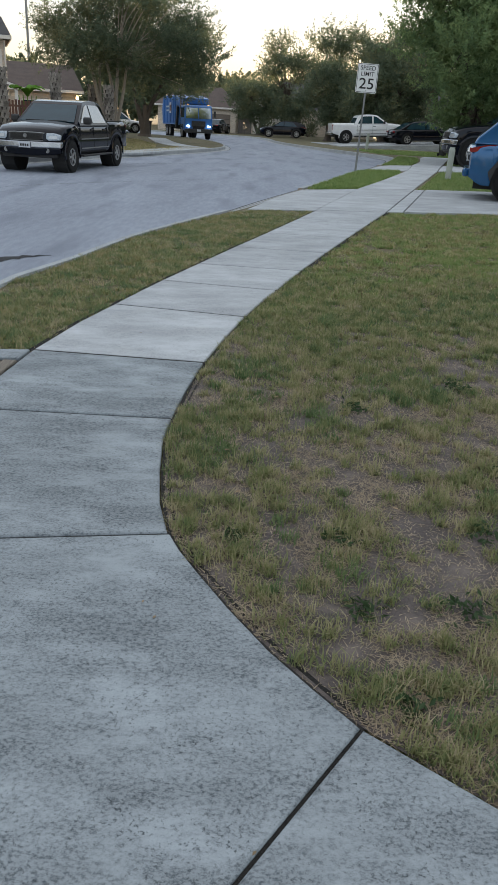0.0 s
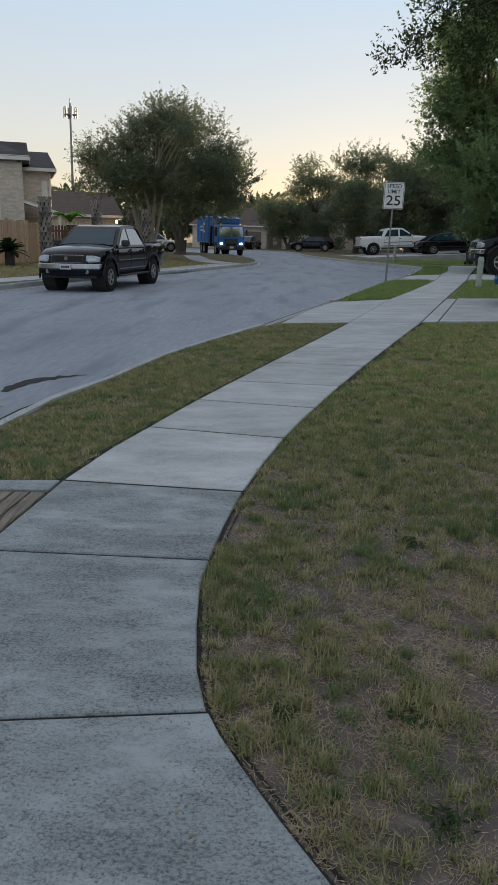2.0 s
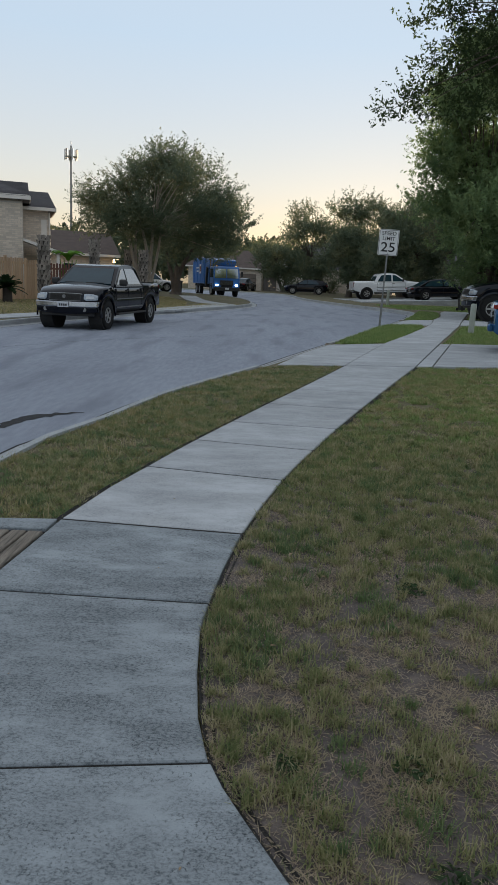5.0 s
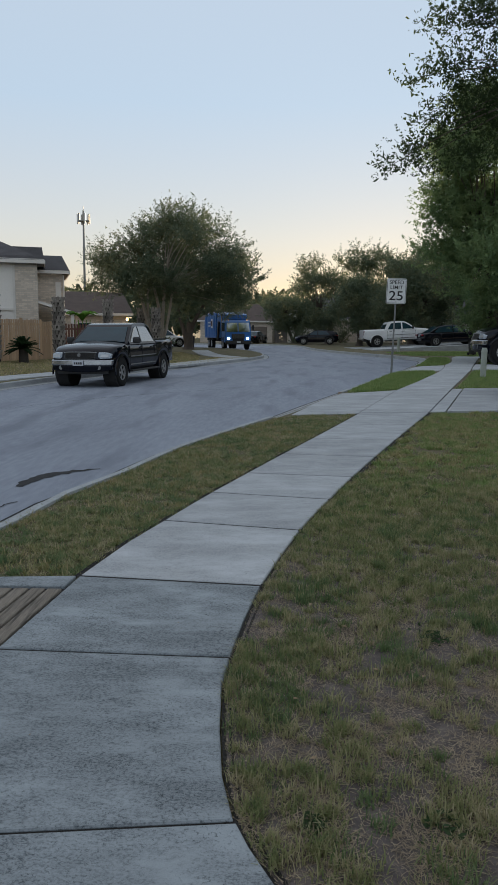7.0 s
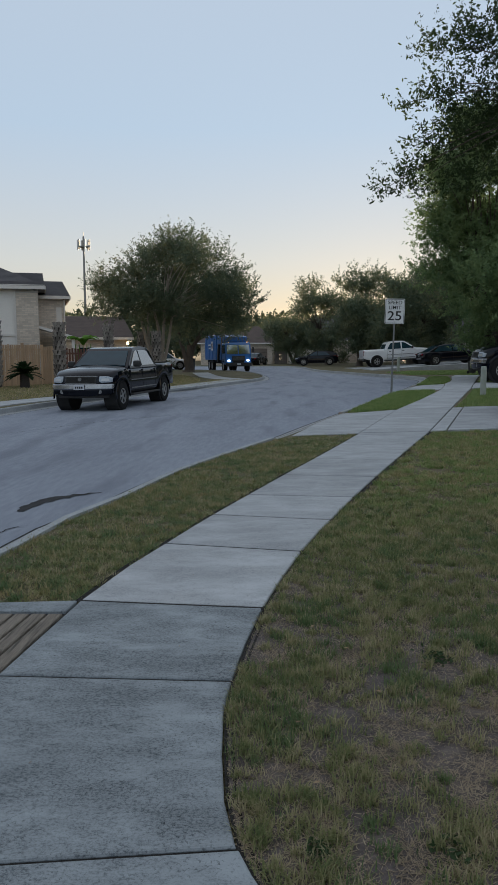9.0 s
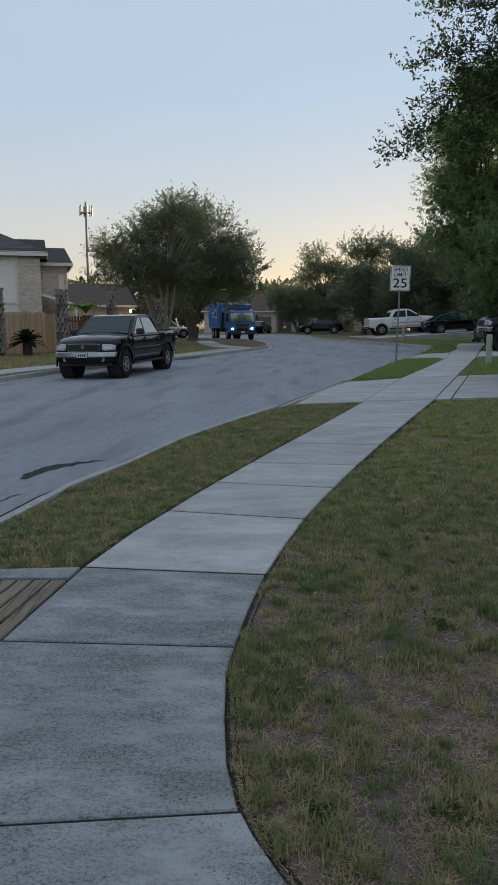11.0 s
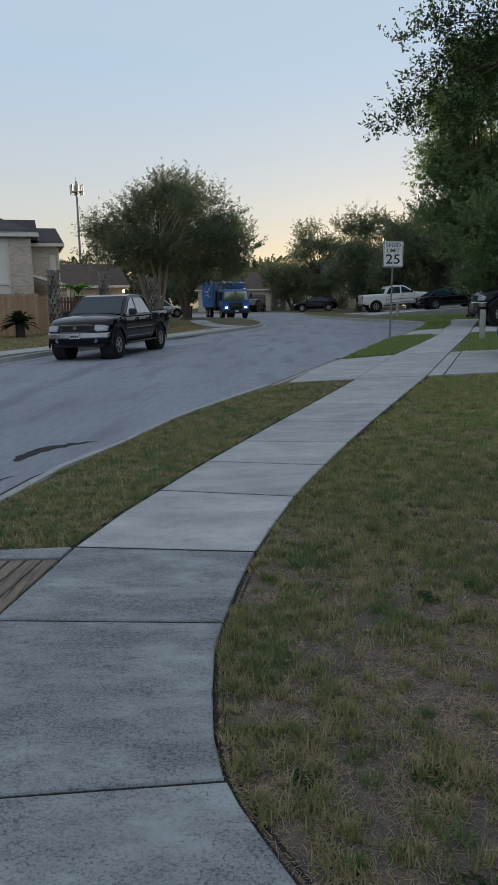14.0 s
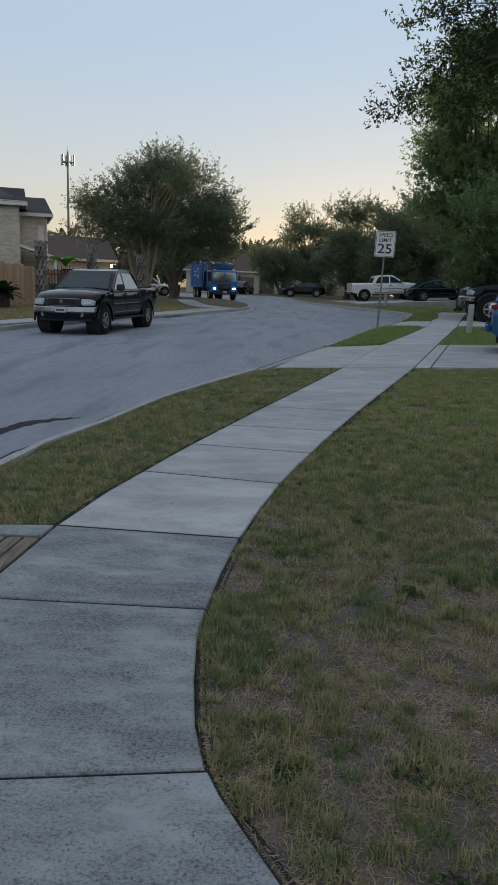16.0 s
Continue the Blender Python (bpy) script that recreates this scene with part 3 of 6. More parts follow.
def ramp_slab(outline, rise, parent):
    """A drive that climbs from the street: solid, its top rising with x up to the garage."""
    lift = between([(4.5, 0.0), (13.0, rise), (40.0, rise + 0.1)])
    pts = smooth_line([Vector(outline[0]), Vector(outline[1])], 1.0), smooth_line([Vector(outline[3]), Vector(outline[2])], 1.0)
    n = min(len(pts[0]), len(pts[1]))
    V, F = [], []
    for k in range(n):
        for x, y in (pts[0][k], pts[1][k]):
            V += [(x, y, ground_z(x, y) + lift(x)), (x, y, ground_z(x, y) - 0.12)]
    for k in range(n - 1):
        a, b = 4 * k, 4 * k + 4
        F += [(a, b, b + 2, a + 2), (a + 1, b + 1, b, a), (a + 2, b + 2, b + 3, a + 3)]
    F += [(0, 2, 3, 1)]
    mesh_ob("slab", V, F, CONCRETE_PALE, parent)


ramp_slab([(5.0, 52.5), (24, 53.4), (24, 58.0), (4.6, 56.8)], 0.45, drive3)
ramp_slab([(4.2, 57.6), (24, 58.9), (24, 63.5), (3.6, 62.2)], 0.45, drive3)
# pavement across the street
walk_far = thing("pavement", Matrix(), "pale concrete pavement across the street", "pavement", kind="structure")
FW = smooth_line([(-13.5, -6), (-12.6, 8), (-11.0, 15), (-9.6, 18.9), (-8.95, 21.6), (-7.2, 26.0), (-5.2, 30.6), (-4.1, 35.3), (-3.3, 38.5), (-4.4, 41.0), (-5.6, 45), (-7.5, 55)], 1.5)
for p, q in zip(FW, FW[1:]):
    d = (Vector(q) - Vector(p)).normalized() * 0.6
    n = Vector((-d.y, d.x))
    slab([(p[0] + n.x, p[1] + n.y), (p[0] - n.x, p[1] - n.y), (q[0] - n.x, q[1] - n.y), (q[0] + n.x, q[1] + n.y)], 0, 0.08, CONCRETE_PALE, walk_far)

# tar lines sealed into the asphalt
for nm, pts, w in (("a", [(-3.6, 4.2), (-3.35, 5.3), (-3.18, 6.04), (-3.08, 6.47), (-2.95, 6.91), (-2.85, 7.3)], 0.07), ("b", [(-3.06, 7.95), (-3.04, 8.29), (-2.86, 8.66), (-2.62, 8.84), (-2.45, 8.95)], 0.10), ("c", [(-6.2, 15), (-4.6, 17.5), (-2.4, 19.5), (-0.4, 21.2)], 0.011), ("e", [(-5.5, 24), (-3.2, 26.5), (-0.5, 28.5), (2.1, 29.5)], 0.015)):
    ln = smooth_line(pts, 0.06)
    V, F = [], []
    for i, p in enumerate(ln):
        a, b = Vector(ln[max(i - 1, 0)]), Vector(ln[min(i + 1, len(ln) - 1)])
        d = (b - a).normalized()
        u = i / (len(ln) - 1)
        ww = w * (0.12 + 0.75 * math.sin(math.pi * min(1, u + 0.08)) ** 0.7) * (1 + 0.7 * noise.noise((i * 0.8, w * 99, 0)))
        j = 0.05 * noise.noise((i * 0.6, 7.3, w * 31)) + 0.02 * noise.noise((i * 2.1, 1.3, w * 17))
        p = (p[0] - d.y * j, p[1] + d.x * j)
        for s in (-1, 1):
            V.append((p[0] - d.y * ww * s, p[1] + d.x * ww * s, ground_z(*p) - 0.144))
    F = [(2 * i, 2 * i + 1, 2 * i + 3, 2 * i + 2) for i in range(len(ln) - 1)]
    tagged(mesh_ob("tar_line", V, F, TAR), "black tar sealing a crack in the asphalt", "tar line", "tar lines", "structure")

# dark earth showing along the trimmed edges of the pavement
for nm, ln, o in (("verge", [p for l in LEFT[3:] for p in l[:-1]] + [(0.96, 13.2)], 1), ("lawn", [p for r in RIGHT for p in r[:-1]] + [(2.19, 13.3)], -1)):
    e = strip("soil_edge", smooth_line(ln, 0.2), [(-0.005 * o, -0.010), (0.015 * o, -0.020), (0.038 * o, -0.014)], EARTH)
    tagged(e, "dark damp earth along the pavement edge", "soil", kind="structure")


# ---- vehicles ----
WHEEL_Z = [0.38]


def wheel(parent, x, y, r, width, side, rim_r=0.62, spokes=6):
    w = new("wheel")
    w.parent = parent
    w.location = (x, y, r)
    w.empty_display_size = 0.1
    bm = bmesh.new()
    prof = [(rim_r * r, 0.42), (0.93 * r, 0.5), (0.985 * r, 0.42), (r, 0.2), (r, -0.2), (0.985 * r, -0.42), (0.93 * r, -0.5), (rim_r * r, -0.42)]
    rings = []
    n = 28
    for i in range(n):
        a = 2 * math.pi * i / n
        rings.append([bm.verts.new((rr * math.cos(a), o * width, rr * math.sin(a))) for rr, o in prof])
    for i in range(n):
        for k in range(len(prof) - 1):
            bm.faces.new((rings[i][k], rings[i][k + 1], rings[(i + 1) % n][k + 1], rings[(i + 1) % n][k]))
    part("tyre", bm, TYRE, w, smooth=True)
    bm = bmesh.new()
    s = side
    cylbm((0, s * width * 0.05, 0), (0, s * width * 0.12, 0), rim_r * r * 0.98, n=20, bm=bm)
    part("hub_plate", bm, UNDER, w)
    bm = bmesh.new()
    bmesh.ops.create_circle(bm, segments=24, radius=rim_r * r)
    bm.clear()
    o0, o1 = s * width * 0.30, s * width * 0.42
    vs = []
    for i in range(24):
        a = 2 * math.pi * i / 24
        vs.append([bm.verts.new((k * r * math.cos(a), o, k * r * math.sin(a))) for k, o in ((rim_r * 1.02, o0), (rim_r * 1.02, o1), (rim_r * 0.9, o1), (rim_r * 0.86, o0 * 0.5))])
    for i in range(24):
        for k in range(3):
            bm.faces.new((vs[i][k], vs[i][k + 1], vs[(i + 1) % 24][k + 1], vs[(i + 1) % 24][k]))
    for i in range(spokes):
        a = 2 * math.pi * i / spokes
        m = Matrix.Rotation(-a, 4, "Y") @ Matrix.Translation((rim_r * r * 0.5, s * width * 0.3, 0)) @ Matrix.Diagonal((rim_r * r * 0.95, width * 0.14, r * 0.13, 1))
        bmesh.ops.create_cube(bm, size=1, matrix=m)
    cylbm((0, s * width * 0.2, 0), (0, s * width * 0.42, 0), r * 0.16, r * 0.13, 12, bm)
    part("rim", bm, ALLOY, w)
    return w


def side_glass(parent, pts, wfun, name="side_window"):
    """A pane on each flank, standing a little proud."""
    for s in (1, -1):
        part(name, panel([(x, s * (wfun(x, z) + 0.004), z) for x, z in pts], 0.006), GLASS, parent)


def across(parent, name, material, p, q, y0, y1, thick=0.006, label=""):
    """A pane across the car between two (x, z) lines of half widths y0 and y1."""
    part(name, panel([(p[0], -y0, p[1]), (p[0], y0, p[1]), (q[0], y1, q[1]), (q[0], -y1, q[1])], thick), material, parent, label)


def loft_body(stations, zbot, ztop, w, crown):
    """Half sections along x, mirrored: a smooth skin whose lower edge follows the wheel arches."""
    rows = [(0.0, 0.045), (0.05, 0.012), (0.25, 0.0), (0.48, 0.0), (0.66, 0.006), (0.80, 0.018), (0.90, 0.035), (0.965, 0.07), (1.0, 0.14)]
    bm = bmesh.new()
    rings = []
    for x in stations:
        zb, zt, hw, cr = zbot(x), ztop(x), w(x), crown(x)
        half = [(hw - i, zb + (zt - zb) * f) for f, i in rows]
        half += [((hw - 0.14) * k, zt + cr * (1 - k * k)) for k in (0.8, 0.55, 0.28)]
        ring = half + [(0, zt + cr)] + [(-y, z) for y, z in reversed(half)]
        rings.append([bm.verts.new((x, y, z)) for y, z in ring])
    n = len(rings[0])
    for i in range(len(rings) - 1):
        for k in range(n - 1):
            bm.faces.new((rings[i][k], rings[i][k + 1], rings[i + 1][k + 1], rings[i + 1][k]))
    for r in (rings[0], rings[-1]):
        bm.faces.new([bm.verts.new(v.co) for v in r])
    return bm


def bowed(y0, y1, z0, z1, x, depth, lean=0.0, bow=0.17, n=12):
    """A bar across the nose that follows its bow; z0 and z1 may be functions of y; lean: how far the top lies back."""
    bm = bmesh.new()
    cols = []
    for i in range(n + 1):
        y = y0 + (y1 - y0) * i / n
        xx = x - bow * (y / 0.9) ** 2
        za, zc = (z(y) if callable(z) else z for z in (z0, z1))
        cols.append([bm.verts.new(p) for p in ((xx, y, za), (xx - lean, y, zc), (xx - lean - depth, y, zc), (xx - depth, y, za))])
    for i in range(n):
        for k in range(4):
            bm.faces.new((cols[i][k], cols[i][(k + 1) % 4], cols[i + 1][(k + 1) % 4], cols[i + 1][k]))
    bm.faces.new(cols[0])
    bm.faces.new(list(reversed(cols[-1])))
    return bm


def pickup(m, paint, label, plated=True, two_tone=None):
    """A crew-cab pickup; forward is +x."""
    t = thing("pickup_truck", m, label, "pickup truck", "parked vehicles")
    dark = paint == BLACK_PAINT
    fx, rx, ar, wr = 1.86, -1.66, 0.485, 0.40
    top = between([(-2.62, 1.27), (-2.56, 1.30), (-1.12, 1.28), (-1.06, 1.20), (1.2, 1.21), (1.5, 1.23), (1.9, 1.19), (2.2, 1.145), (2.42, 1.09), (2.54, 1.03), (2.60, 0.97)])
    low = between([(-2.62, 0.66), (-2.3, 0.55), (-1.0, 0.47), (1.3, 0.47), (2.3, 0.55), (2.60, 0.62)])

    def zbot(x):
        z = low(x)
        for c in (fx, rx):
            if abs(x - c) < ar:
                z = max(z, wr + math.sqrt(ar * ar - (x - c) ** 2))
        return z

    def w(x):
        flare = sum(0.028 * math.exp(-((x - c) / 0.42) ** 2) for c in (fx, rx))
        return 0.945 + flare - 0.26 * max(0.0, x - 2.05) ** 2 - 0.3 * max(0.0, -2.4 - x) ** 2

    xs = set(-2.62 + 5.22 * i / 44 for i in range(45)) | {-1.12, -1.06, 2.54, -2.56}
    for c in (fx, rx):
        xs |= {c + ar * math.sin(math.pi * (i / 16 - 0.5)) * 0.9999 for i in range(17)} | {c - ar - 0.004, c + ar + 0.004}
    bm = loft_body(sorted(xs), zbot, top, w, lambda x: 0.055 if x > 1.2 else 0.0)
    for v in bm.verts:
        k = max(0.0, min(1.0, (v.co.x - 1.9) / 0.7))
        v.co.x -= 0.17 * k * k * (v.co.y / 0.9) ** 2
    part("body", bm, paint, t, smooth=True)
    for s in (1, -1):
        for c in (fx, rx):
            V, F = [], []
            for i in range(19):
                a = math.pi * (i / 18 * 1.06 - 0.03)
                for r, o in ((ar - 0.015, 0.955), (ar - 0.01, 0.992), (ar + 0.045, 0.985), (ar + 0.05, 0.955)):
                    V.append((c + r * math.cos(a), s * o, wr + r * math.sin(a)))
            for i in range(18):
                F += [(4 * i + k, 4 * i + k + 1, 4 * i + k + 5, 4 * i + k + 4) for k in range(3)]
            mesh_ob("wheel_arch", V, F, paint, t)
    cab = [(1.34, 1.17), (1.30, 1.22), (0.60, 1.71), (0.48, 1.775), (0.25, 1.81), (-0.2, 1.83), (-0.55, 1.81), (-0.74, 1.765), (-0.84, 1.68), (-1.05, 1.24), (-1.06, 1.17)]

    def wc(x, z):
        u = max(0.0, (z - 1.17) / 0.66)
        return 0.915 - 0.17 * u - 0.05 * u ** 4
    part("cab", prism(cab, wc), paint, t, bevel=0.075, segments=4)
    part("windscreen", panel([(1.27, -0.80, 1.255), (1.27, 0.80, 1.255), (0.645, 0.655, 1.69), (0.645, -0.655, 1.69)], 0.014), GLASS, t)
    across(t, "rear_window", GLASS, (-1.03, 1.30), (-0.88, 1.62), 0.7, 0.62, 0.012)
    for pts in ([(1.06, 1.25), (0.98, 1.34), (0.50, 1.66), (0.34, 1.71), (0.26, 1.71), (0.26, 1.25)], [(0.16, 1.25), (0.16, 1.71), (-0.40, 1.71), (-0.58, 1.67), (-0.84, 1.28), (-0.84, 1.25)]):
        for s in (1, -1):
            part("side_window", panel([(x, s * (wc(x, z) + 0.004), z) for x, z in pts], 0.007), SIDE_GLASS if dark else GLASS, t)
    bm = bmesh.new()
    box(bm, (-1.84, 0, 1.262), (1.40, 1.56, 0.10))
    part("cargo_bed", bm, UNDER, t)
    part("underbody", boxbm((-0.1, 0, 0.52), (4.6, 1.5, 0.22)), UNDER, t)
    # front
    part("front_bumper", bowed(-0.93, 0.93, 0.625, 0.785, 2.72, 0.16, 0.02), CHROME if dark else paint, t, bevel=0.03)
    part("bumper_cover", bowed(-0.90, 0.90, lambda y: 0.44 + 0.05 * (y / 0.9) ** 2, 0.63, 2.69, 0.16, -0.02), paint if dark else PLASTIC, t, bevel=0.025)
    part("air_dam", bowed(-0.78, 0.78, 0.38, 0.50, 2.60, 0.10), PLASTIC, t, bevel=0.02)
    part("nose_panel", bowed(-0.885, 0.885, 0.775, lambda y: 1.035 - 0.06 * (y / 0.88) ** 2, 2.655, 0.12, 0.055), paint, t, bevel=0.03)
    gr = part("grille", bowed(-0.47, 0.47, lambda y: 0.815 + 0.025 * (y / 0.47) ** 4, lambda y: 1.0 - 0.015 * (y / 0.5) ** 4, 2.668, 0.06, 0.05), GRILLE, t, "dark mesh grille in a thin bright surround")
    for i in range(7):
        part("grille_bar", bowed(-0.44, 0.44, 0.838 + 0.021 * i, 0.843 + 0.021 * i, 2.676 - 0.0055 * i, 0.02), PLASTIC, gr)
    part("grille_surround", bowed(-0.50, 0.50, lambda y: 0.992 - 0.015 * (y / 0.5) ** 4, lambda y: 1.012 - 0.015 * (y / 0.5) ** 4, 2.632, 0.03, 0.008), STEEL, t, bevel=0.006)
    part("grille_surround", bowed(-0.47, 0.47, 0.797, 0.812, 2.672, 0.03, 0.004), STEEL, t, bevel=0.006)
    part("badge", cylbm((2.64, 0, 0.915), (2.675, 0, 0.915), 0.05, 0.05, 14), STEEL, t)
    for s in (1, -1):
        y0, y1 = (0.55, 0.90) if s > 0 else (-0.90, -0.55)
        hl = part("headlight", bowed(y0, y1, lambda y: 0.805 + 0.02 * max(0, (abs(y) - 0.6) / 0.3) + 0.05 * max(0, (0.62 - abs(y)) / 0.07), lambda y: 0.995 - 0.05 * max(0, (abs(y) - 0.7) / 0.2) ** 2, 2.672, 0.09, 0.045), LENS, t, "clear headlamp lens", bevel=0.02)
        part("reflector", bowed(y0 + 0.07, y1 - 0.07, 0.86, 0.935, 2.676, 0.03, 0.02), ALLOY, hl)
        part("fog_light", cylbm((2.56, s * 0.58, 0.565), (2.635, s * 0.58, 0.565), 0.06, 0.06, 12), STEEL, t)
        part("door_mirror", boxbm((0.98, s * 1.07, 1.31), (0.13, 0.24, 0.19)), PLASTIC, t, bevel=0.05)
        part("running_board", boxbm((0.1, s * 0.95, 0.41), (2.3, 0.18, 0.05)), PLASTIC, t, bevel=0.015)
        part("side_moulding", boxbm((0.12, s * 0.955, 0.84), (2.1, 0.03, 0.026)), STEEL if dark else PLASTIC, t)
        part("lower_trim", boxbm((0.12, s * 0.945, 0.60), (2.1, 0.03, 0.03)), STEEL if dark else PLASTIC, t)
        for x in (0.62, -0.35):
            part("door_handle", boxbm((x - 0.3, s * 0.935, 1.08), (0.17, 0.03, 0.04)), PLASTIC, t, bevel=0.008)
        for x in (1.20, 0.21, -0.88):
            part("door_gap", boxbm((x, s * 0.932, 0.86), (0.010, 0.035, 0.56)), UNDER, t)
        part("taillight", boxbm((-2.60, s * 0.86, 1.04), (0.06, 0.12, 0.34)), RED_LENS, t, "red tail lamp")
        for x in (fx, rx):
            wheel(t, x, s * 0.86, 0.40, 0.24, s, 0.56, 5)
            part("wheel_well", cylbm((x, s * 0.55, 0.42), (x, s * 0.93, 0.42), 0.465, n=20), UNDER, t)
    part("rear_bumper", boxbm((-2.68, 0, 0.64), (0.16, 1.80, 0.17)), CHROME, t, bevel=0.04)
    part("tailgate", boxbm((-2.63, 0, 1.0), (0.03, 1.5, 0.46)), paint, t, bevel=0.012)
    if plated:
        pl = part("number_plate", boxbm((2.735, 0.0, 0.70), (0.012, 0.32, 0.15)), PLATE, t)
        for k in range(4):
            part("plate_bar", boxbm((2.743, -0.095 + 0.063 * k, 0.69), (0.004, 0.045, 0.06)), INK, pl)
    for y in (0.3, -0.35):
        part("wiper", boxbm((1.25, y, 1.285), (0.05, 0.55, 0.018)), PLASTIC, t)
    return t


def car(m, paint, label, category="car", height=1.45, length=4.8, suv=False):
    """A saloon, or a taller hatch-backed one; forward is +x."""
    t = thing("suv" if suv else "sedan", m, label, category, "parked vehicles")
    WHEEL_Z[0] = 0.36 if suv else 0.33
    r = WHEEL_Z[0]
    h = length / 2
    fx, rx, ar = h * 0.60, -h * 0.58, r + 0.07
    b = 0.98 if suv else 0.90
    front = [(h - 0.02, 0.40), (h, 0.62), (h - 0.10, 0.80), (h - 0.45, b - 0.06), (h * 0.42, b + 0.02)]
    back = [(-h + 0.35, b + 0.04), (-h + 0.10, b), (-h + 0.02, 0.72), (-h, 0.48), (-h + 0.12, 0.30)] if not suv else [(-h + 0.22, b + 0.06), (-h + 0.10, b), (-h + 0.12, 0.80), (-h, 0.66), (-h + 0.02, 0.42), (-h + 0.16, 0.30)]
    zb = r + ar + 0.03
    tops = between([(-h, b - 0.14), (-h + 0.06, b - 0.03), (-h + 0.2, b + 0.02), (-h + 0.6, b + 0.03), (h * 0.42, b + 0.01), (h - 0.5, b - 0.08), (h - 0.2, b - 0.16), (h - 0.05, b - 0.24), (h, b - 0.32)])
    lows = between([(-h, 0.42), (-h + 0.3, 0.28), (-h * 0.3, 0.22), (h * 0.3, 0.22), (h - 0.3, 0.26), (h, 0.34)])

    def zbot(x):
        z = lows(x)
        for c in (fx, rx):
            if abs(x - c) < ar:
                z = max(z, r + math.sqrt(ar * ar - (x - c) ** 2))
        return z

    def w(x):
        flare = sum(0.02 * math.exp(-((x - c) / 0.4) ** 2) for c in (fx, rx))
        return 0.90 + flare - 0.22 * max(0.0, abs(x) - h * 0.72) ** 2

    xs = set(-h + length * i / 40 for i in range(41)) | {-h + 0.06, h - 0.05}
    for c in (fx, rx):
        xs |= {c + ar * math.sin(math.pi * (i / 14 - 0.5)) * 0.9999 for i in range(15)} | {c - ar - 0.004, c + ar + 0.004}
    bm = loft_body(sorted(xs), zbot, tops, w, lambda x: 0.03)
    for v in bm.verts:
        k = max(0.0, min(1.0, (abs(v.co.x) - h + 0.6) / 0.6))
        v.co.x -= math.copysign(0.16 * k * k * (v.co.y / 0.9) ** 2, v.co.x)
    part("body", bm, paint, t, smooth=True)
    top = height
    if suv:
        cab = [(h * 0.46, b), (h * 0.12, top - 0.08), (0, top), (-h * 0.40, top - 0.02), (-h * 0.66, top - 0.10), (-h * 0.73, top - 0.16), (-h + 0.20, b + 0.14), (-h + 0.13, b + 0.02)]
    else:
        cab = [(h * 0.46, b - 0.01), (h * 0.12, top - 0.07), (-0.05, top), (-h * 0.25, top - 0.01), (-h * 0.45, top - 0.09), (-h * 0.80, b + 0.02)]

    def wc(x, z):
        return 0.83 - 0.24 * (z - b) / (top - b)
    part("cabin", prism(cab, wc), paint, t, bevel=0.08, segments=4)
    across(t, "windscreen", GLASS, (h * 0.44, b + 0.03), (h * 0.135, top - 0.10), 0.74, 0.60, 0.014)
    if suv:
        across(t, "rear_window", GLASS, (-h + 0.215, b + 0.16), (-h * 0.735, top - 0.19), 0.66, 0.56, 0.014)
        part("roof_spoiler", boxbm((-h * 0.71, 0, top - 0.115), (0.26, 1.12, 0.045), Euler((0, -0.16, 0))), paint, t, bevel=0.02)
    else:
        across(t, "rear_window", GLASS, (-h * 0.76, b + 0.06), (-h * 0.47, top - 0.11), 0.68, 0.58, 0.014)
    side_glass(t, [(h * 0.36, b + 0.04), (h * 0.11, top - 0.13), (-0.05, top - 0.07), (-0.05, b + 0.04)], wc)
    side_glass(t, [(-0.13, b + 0.04), (-0.13, top - 0.07), (-h * 0.42, top - 0.12), (-h * (0.62 if not suv else 0.58), b + 0.08), (-h * 0.55, b + 0.04)], wc)
    part("underbody", boxbm((0, 0, 0.30), (length * 0.9, 1.4, 0.2)), UNDER, t)
    for s in (1, -1):
        part("headlight", panel([(h - 0.03, s * 0.50, 0.66), (h - 0.25, s * 0.84, 0.70), (h - 0.32, s * 0.84, 0.80), (h - 0.12, s * 0.52, 0.79)], 0.02), LENS, t)
        if suv:
            part("taillight", prism([(-h + 0.09, 0.93), (-h + 0.36, 0.99), (-h + 0.60, 1.0), (-h + 0.42, 0.91), (-h + 0.10, 0.85)], lambda x, z: 0.02), RED_LENS, t, "slim red tail lamp").location = (0, s * 0.80, 0)
            part("taillight", boxbm((-h + 0.10, s * 0.66, 0.90), (0.05, 0.34, 0.07)), RED_LENS, t)
            part("cladding", prism([(rx + 0.55, 0.22), (rx + 0.50, 0.52), (rx + 0.30, 0.80), (rx, 0.88), (rx - 0.30, 0.80), (rx - 0.50, 0.52), (rx - 0.44, 0.36), (rx - 0.36, 0.60), (rx, 0.80), (rx + 0.36, 0.60), (rx + 0.44, 0.22)], lambda x, z: 0.012), PLASTIC, t).location = (0, s * 0.90, 0)
        else:
            part("taillight", boxbm((-h + 0.06, s * 0.66, 0.80), (0.06, 0.30, 0.10)), RED_LENS, t)
        part("door_mirror", boxbm((h * 0.34, s * 0.96, b + 0.08), (0.10, 0.18, 0.13)), paint, t, bevel=0.03)
        for x in (h * 0.40, -0.09, -h * 0.46):
            part("door_gap", boxbm((x, s * 0.905, 0.60), (0.010, 0.03, 0.55)), UNDER, t)
        for x in (0.15, -h * 0.34):
            part("door_handle", boxbm((x, s * 0.895, b - 0.1), (0.16, 0.03, 0.03)), paint, t)
        part("sill", boxbm((0, s * 0.87, 0.24), (length * 0.42, 0.06, 0.07)), PLASTIC, t)
        for x in (fx, rx):
            wheel(t, x, s * 0.80, r, 0.22, s, 0.68, 5 if not suv else 10)
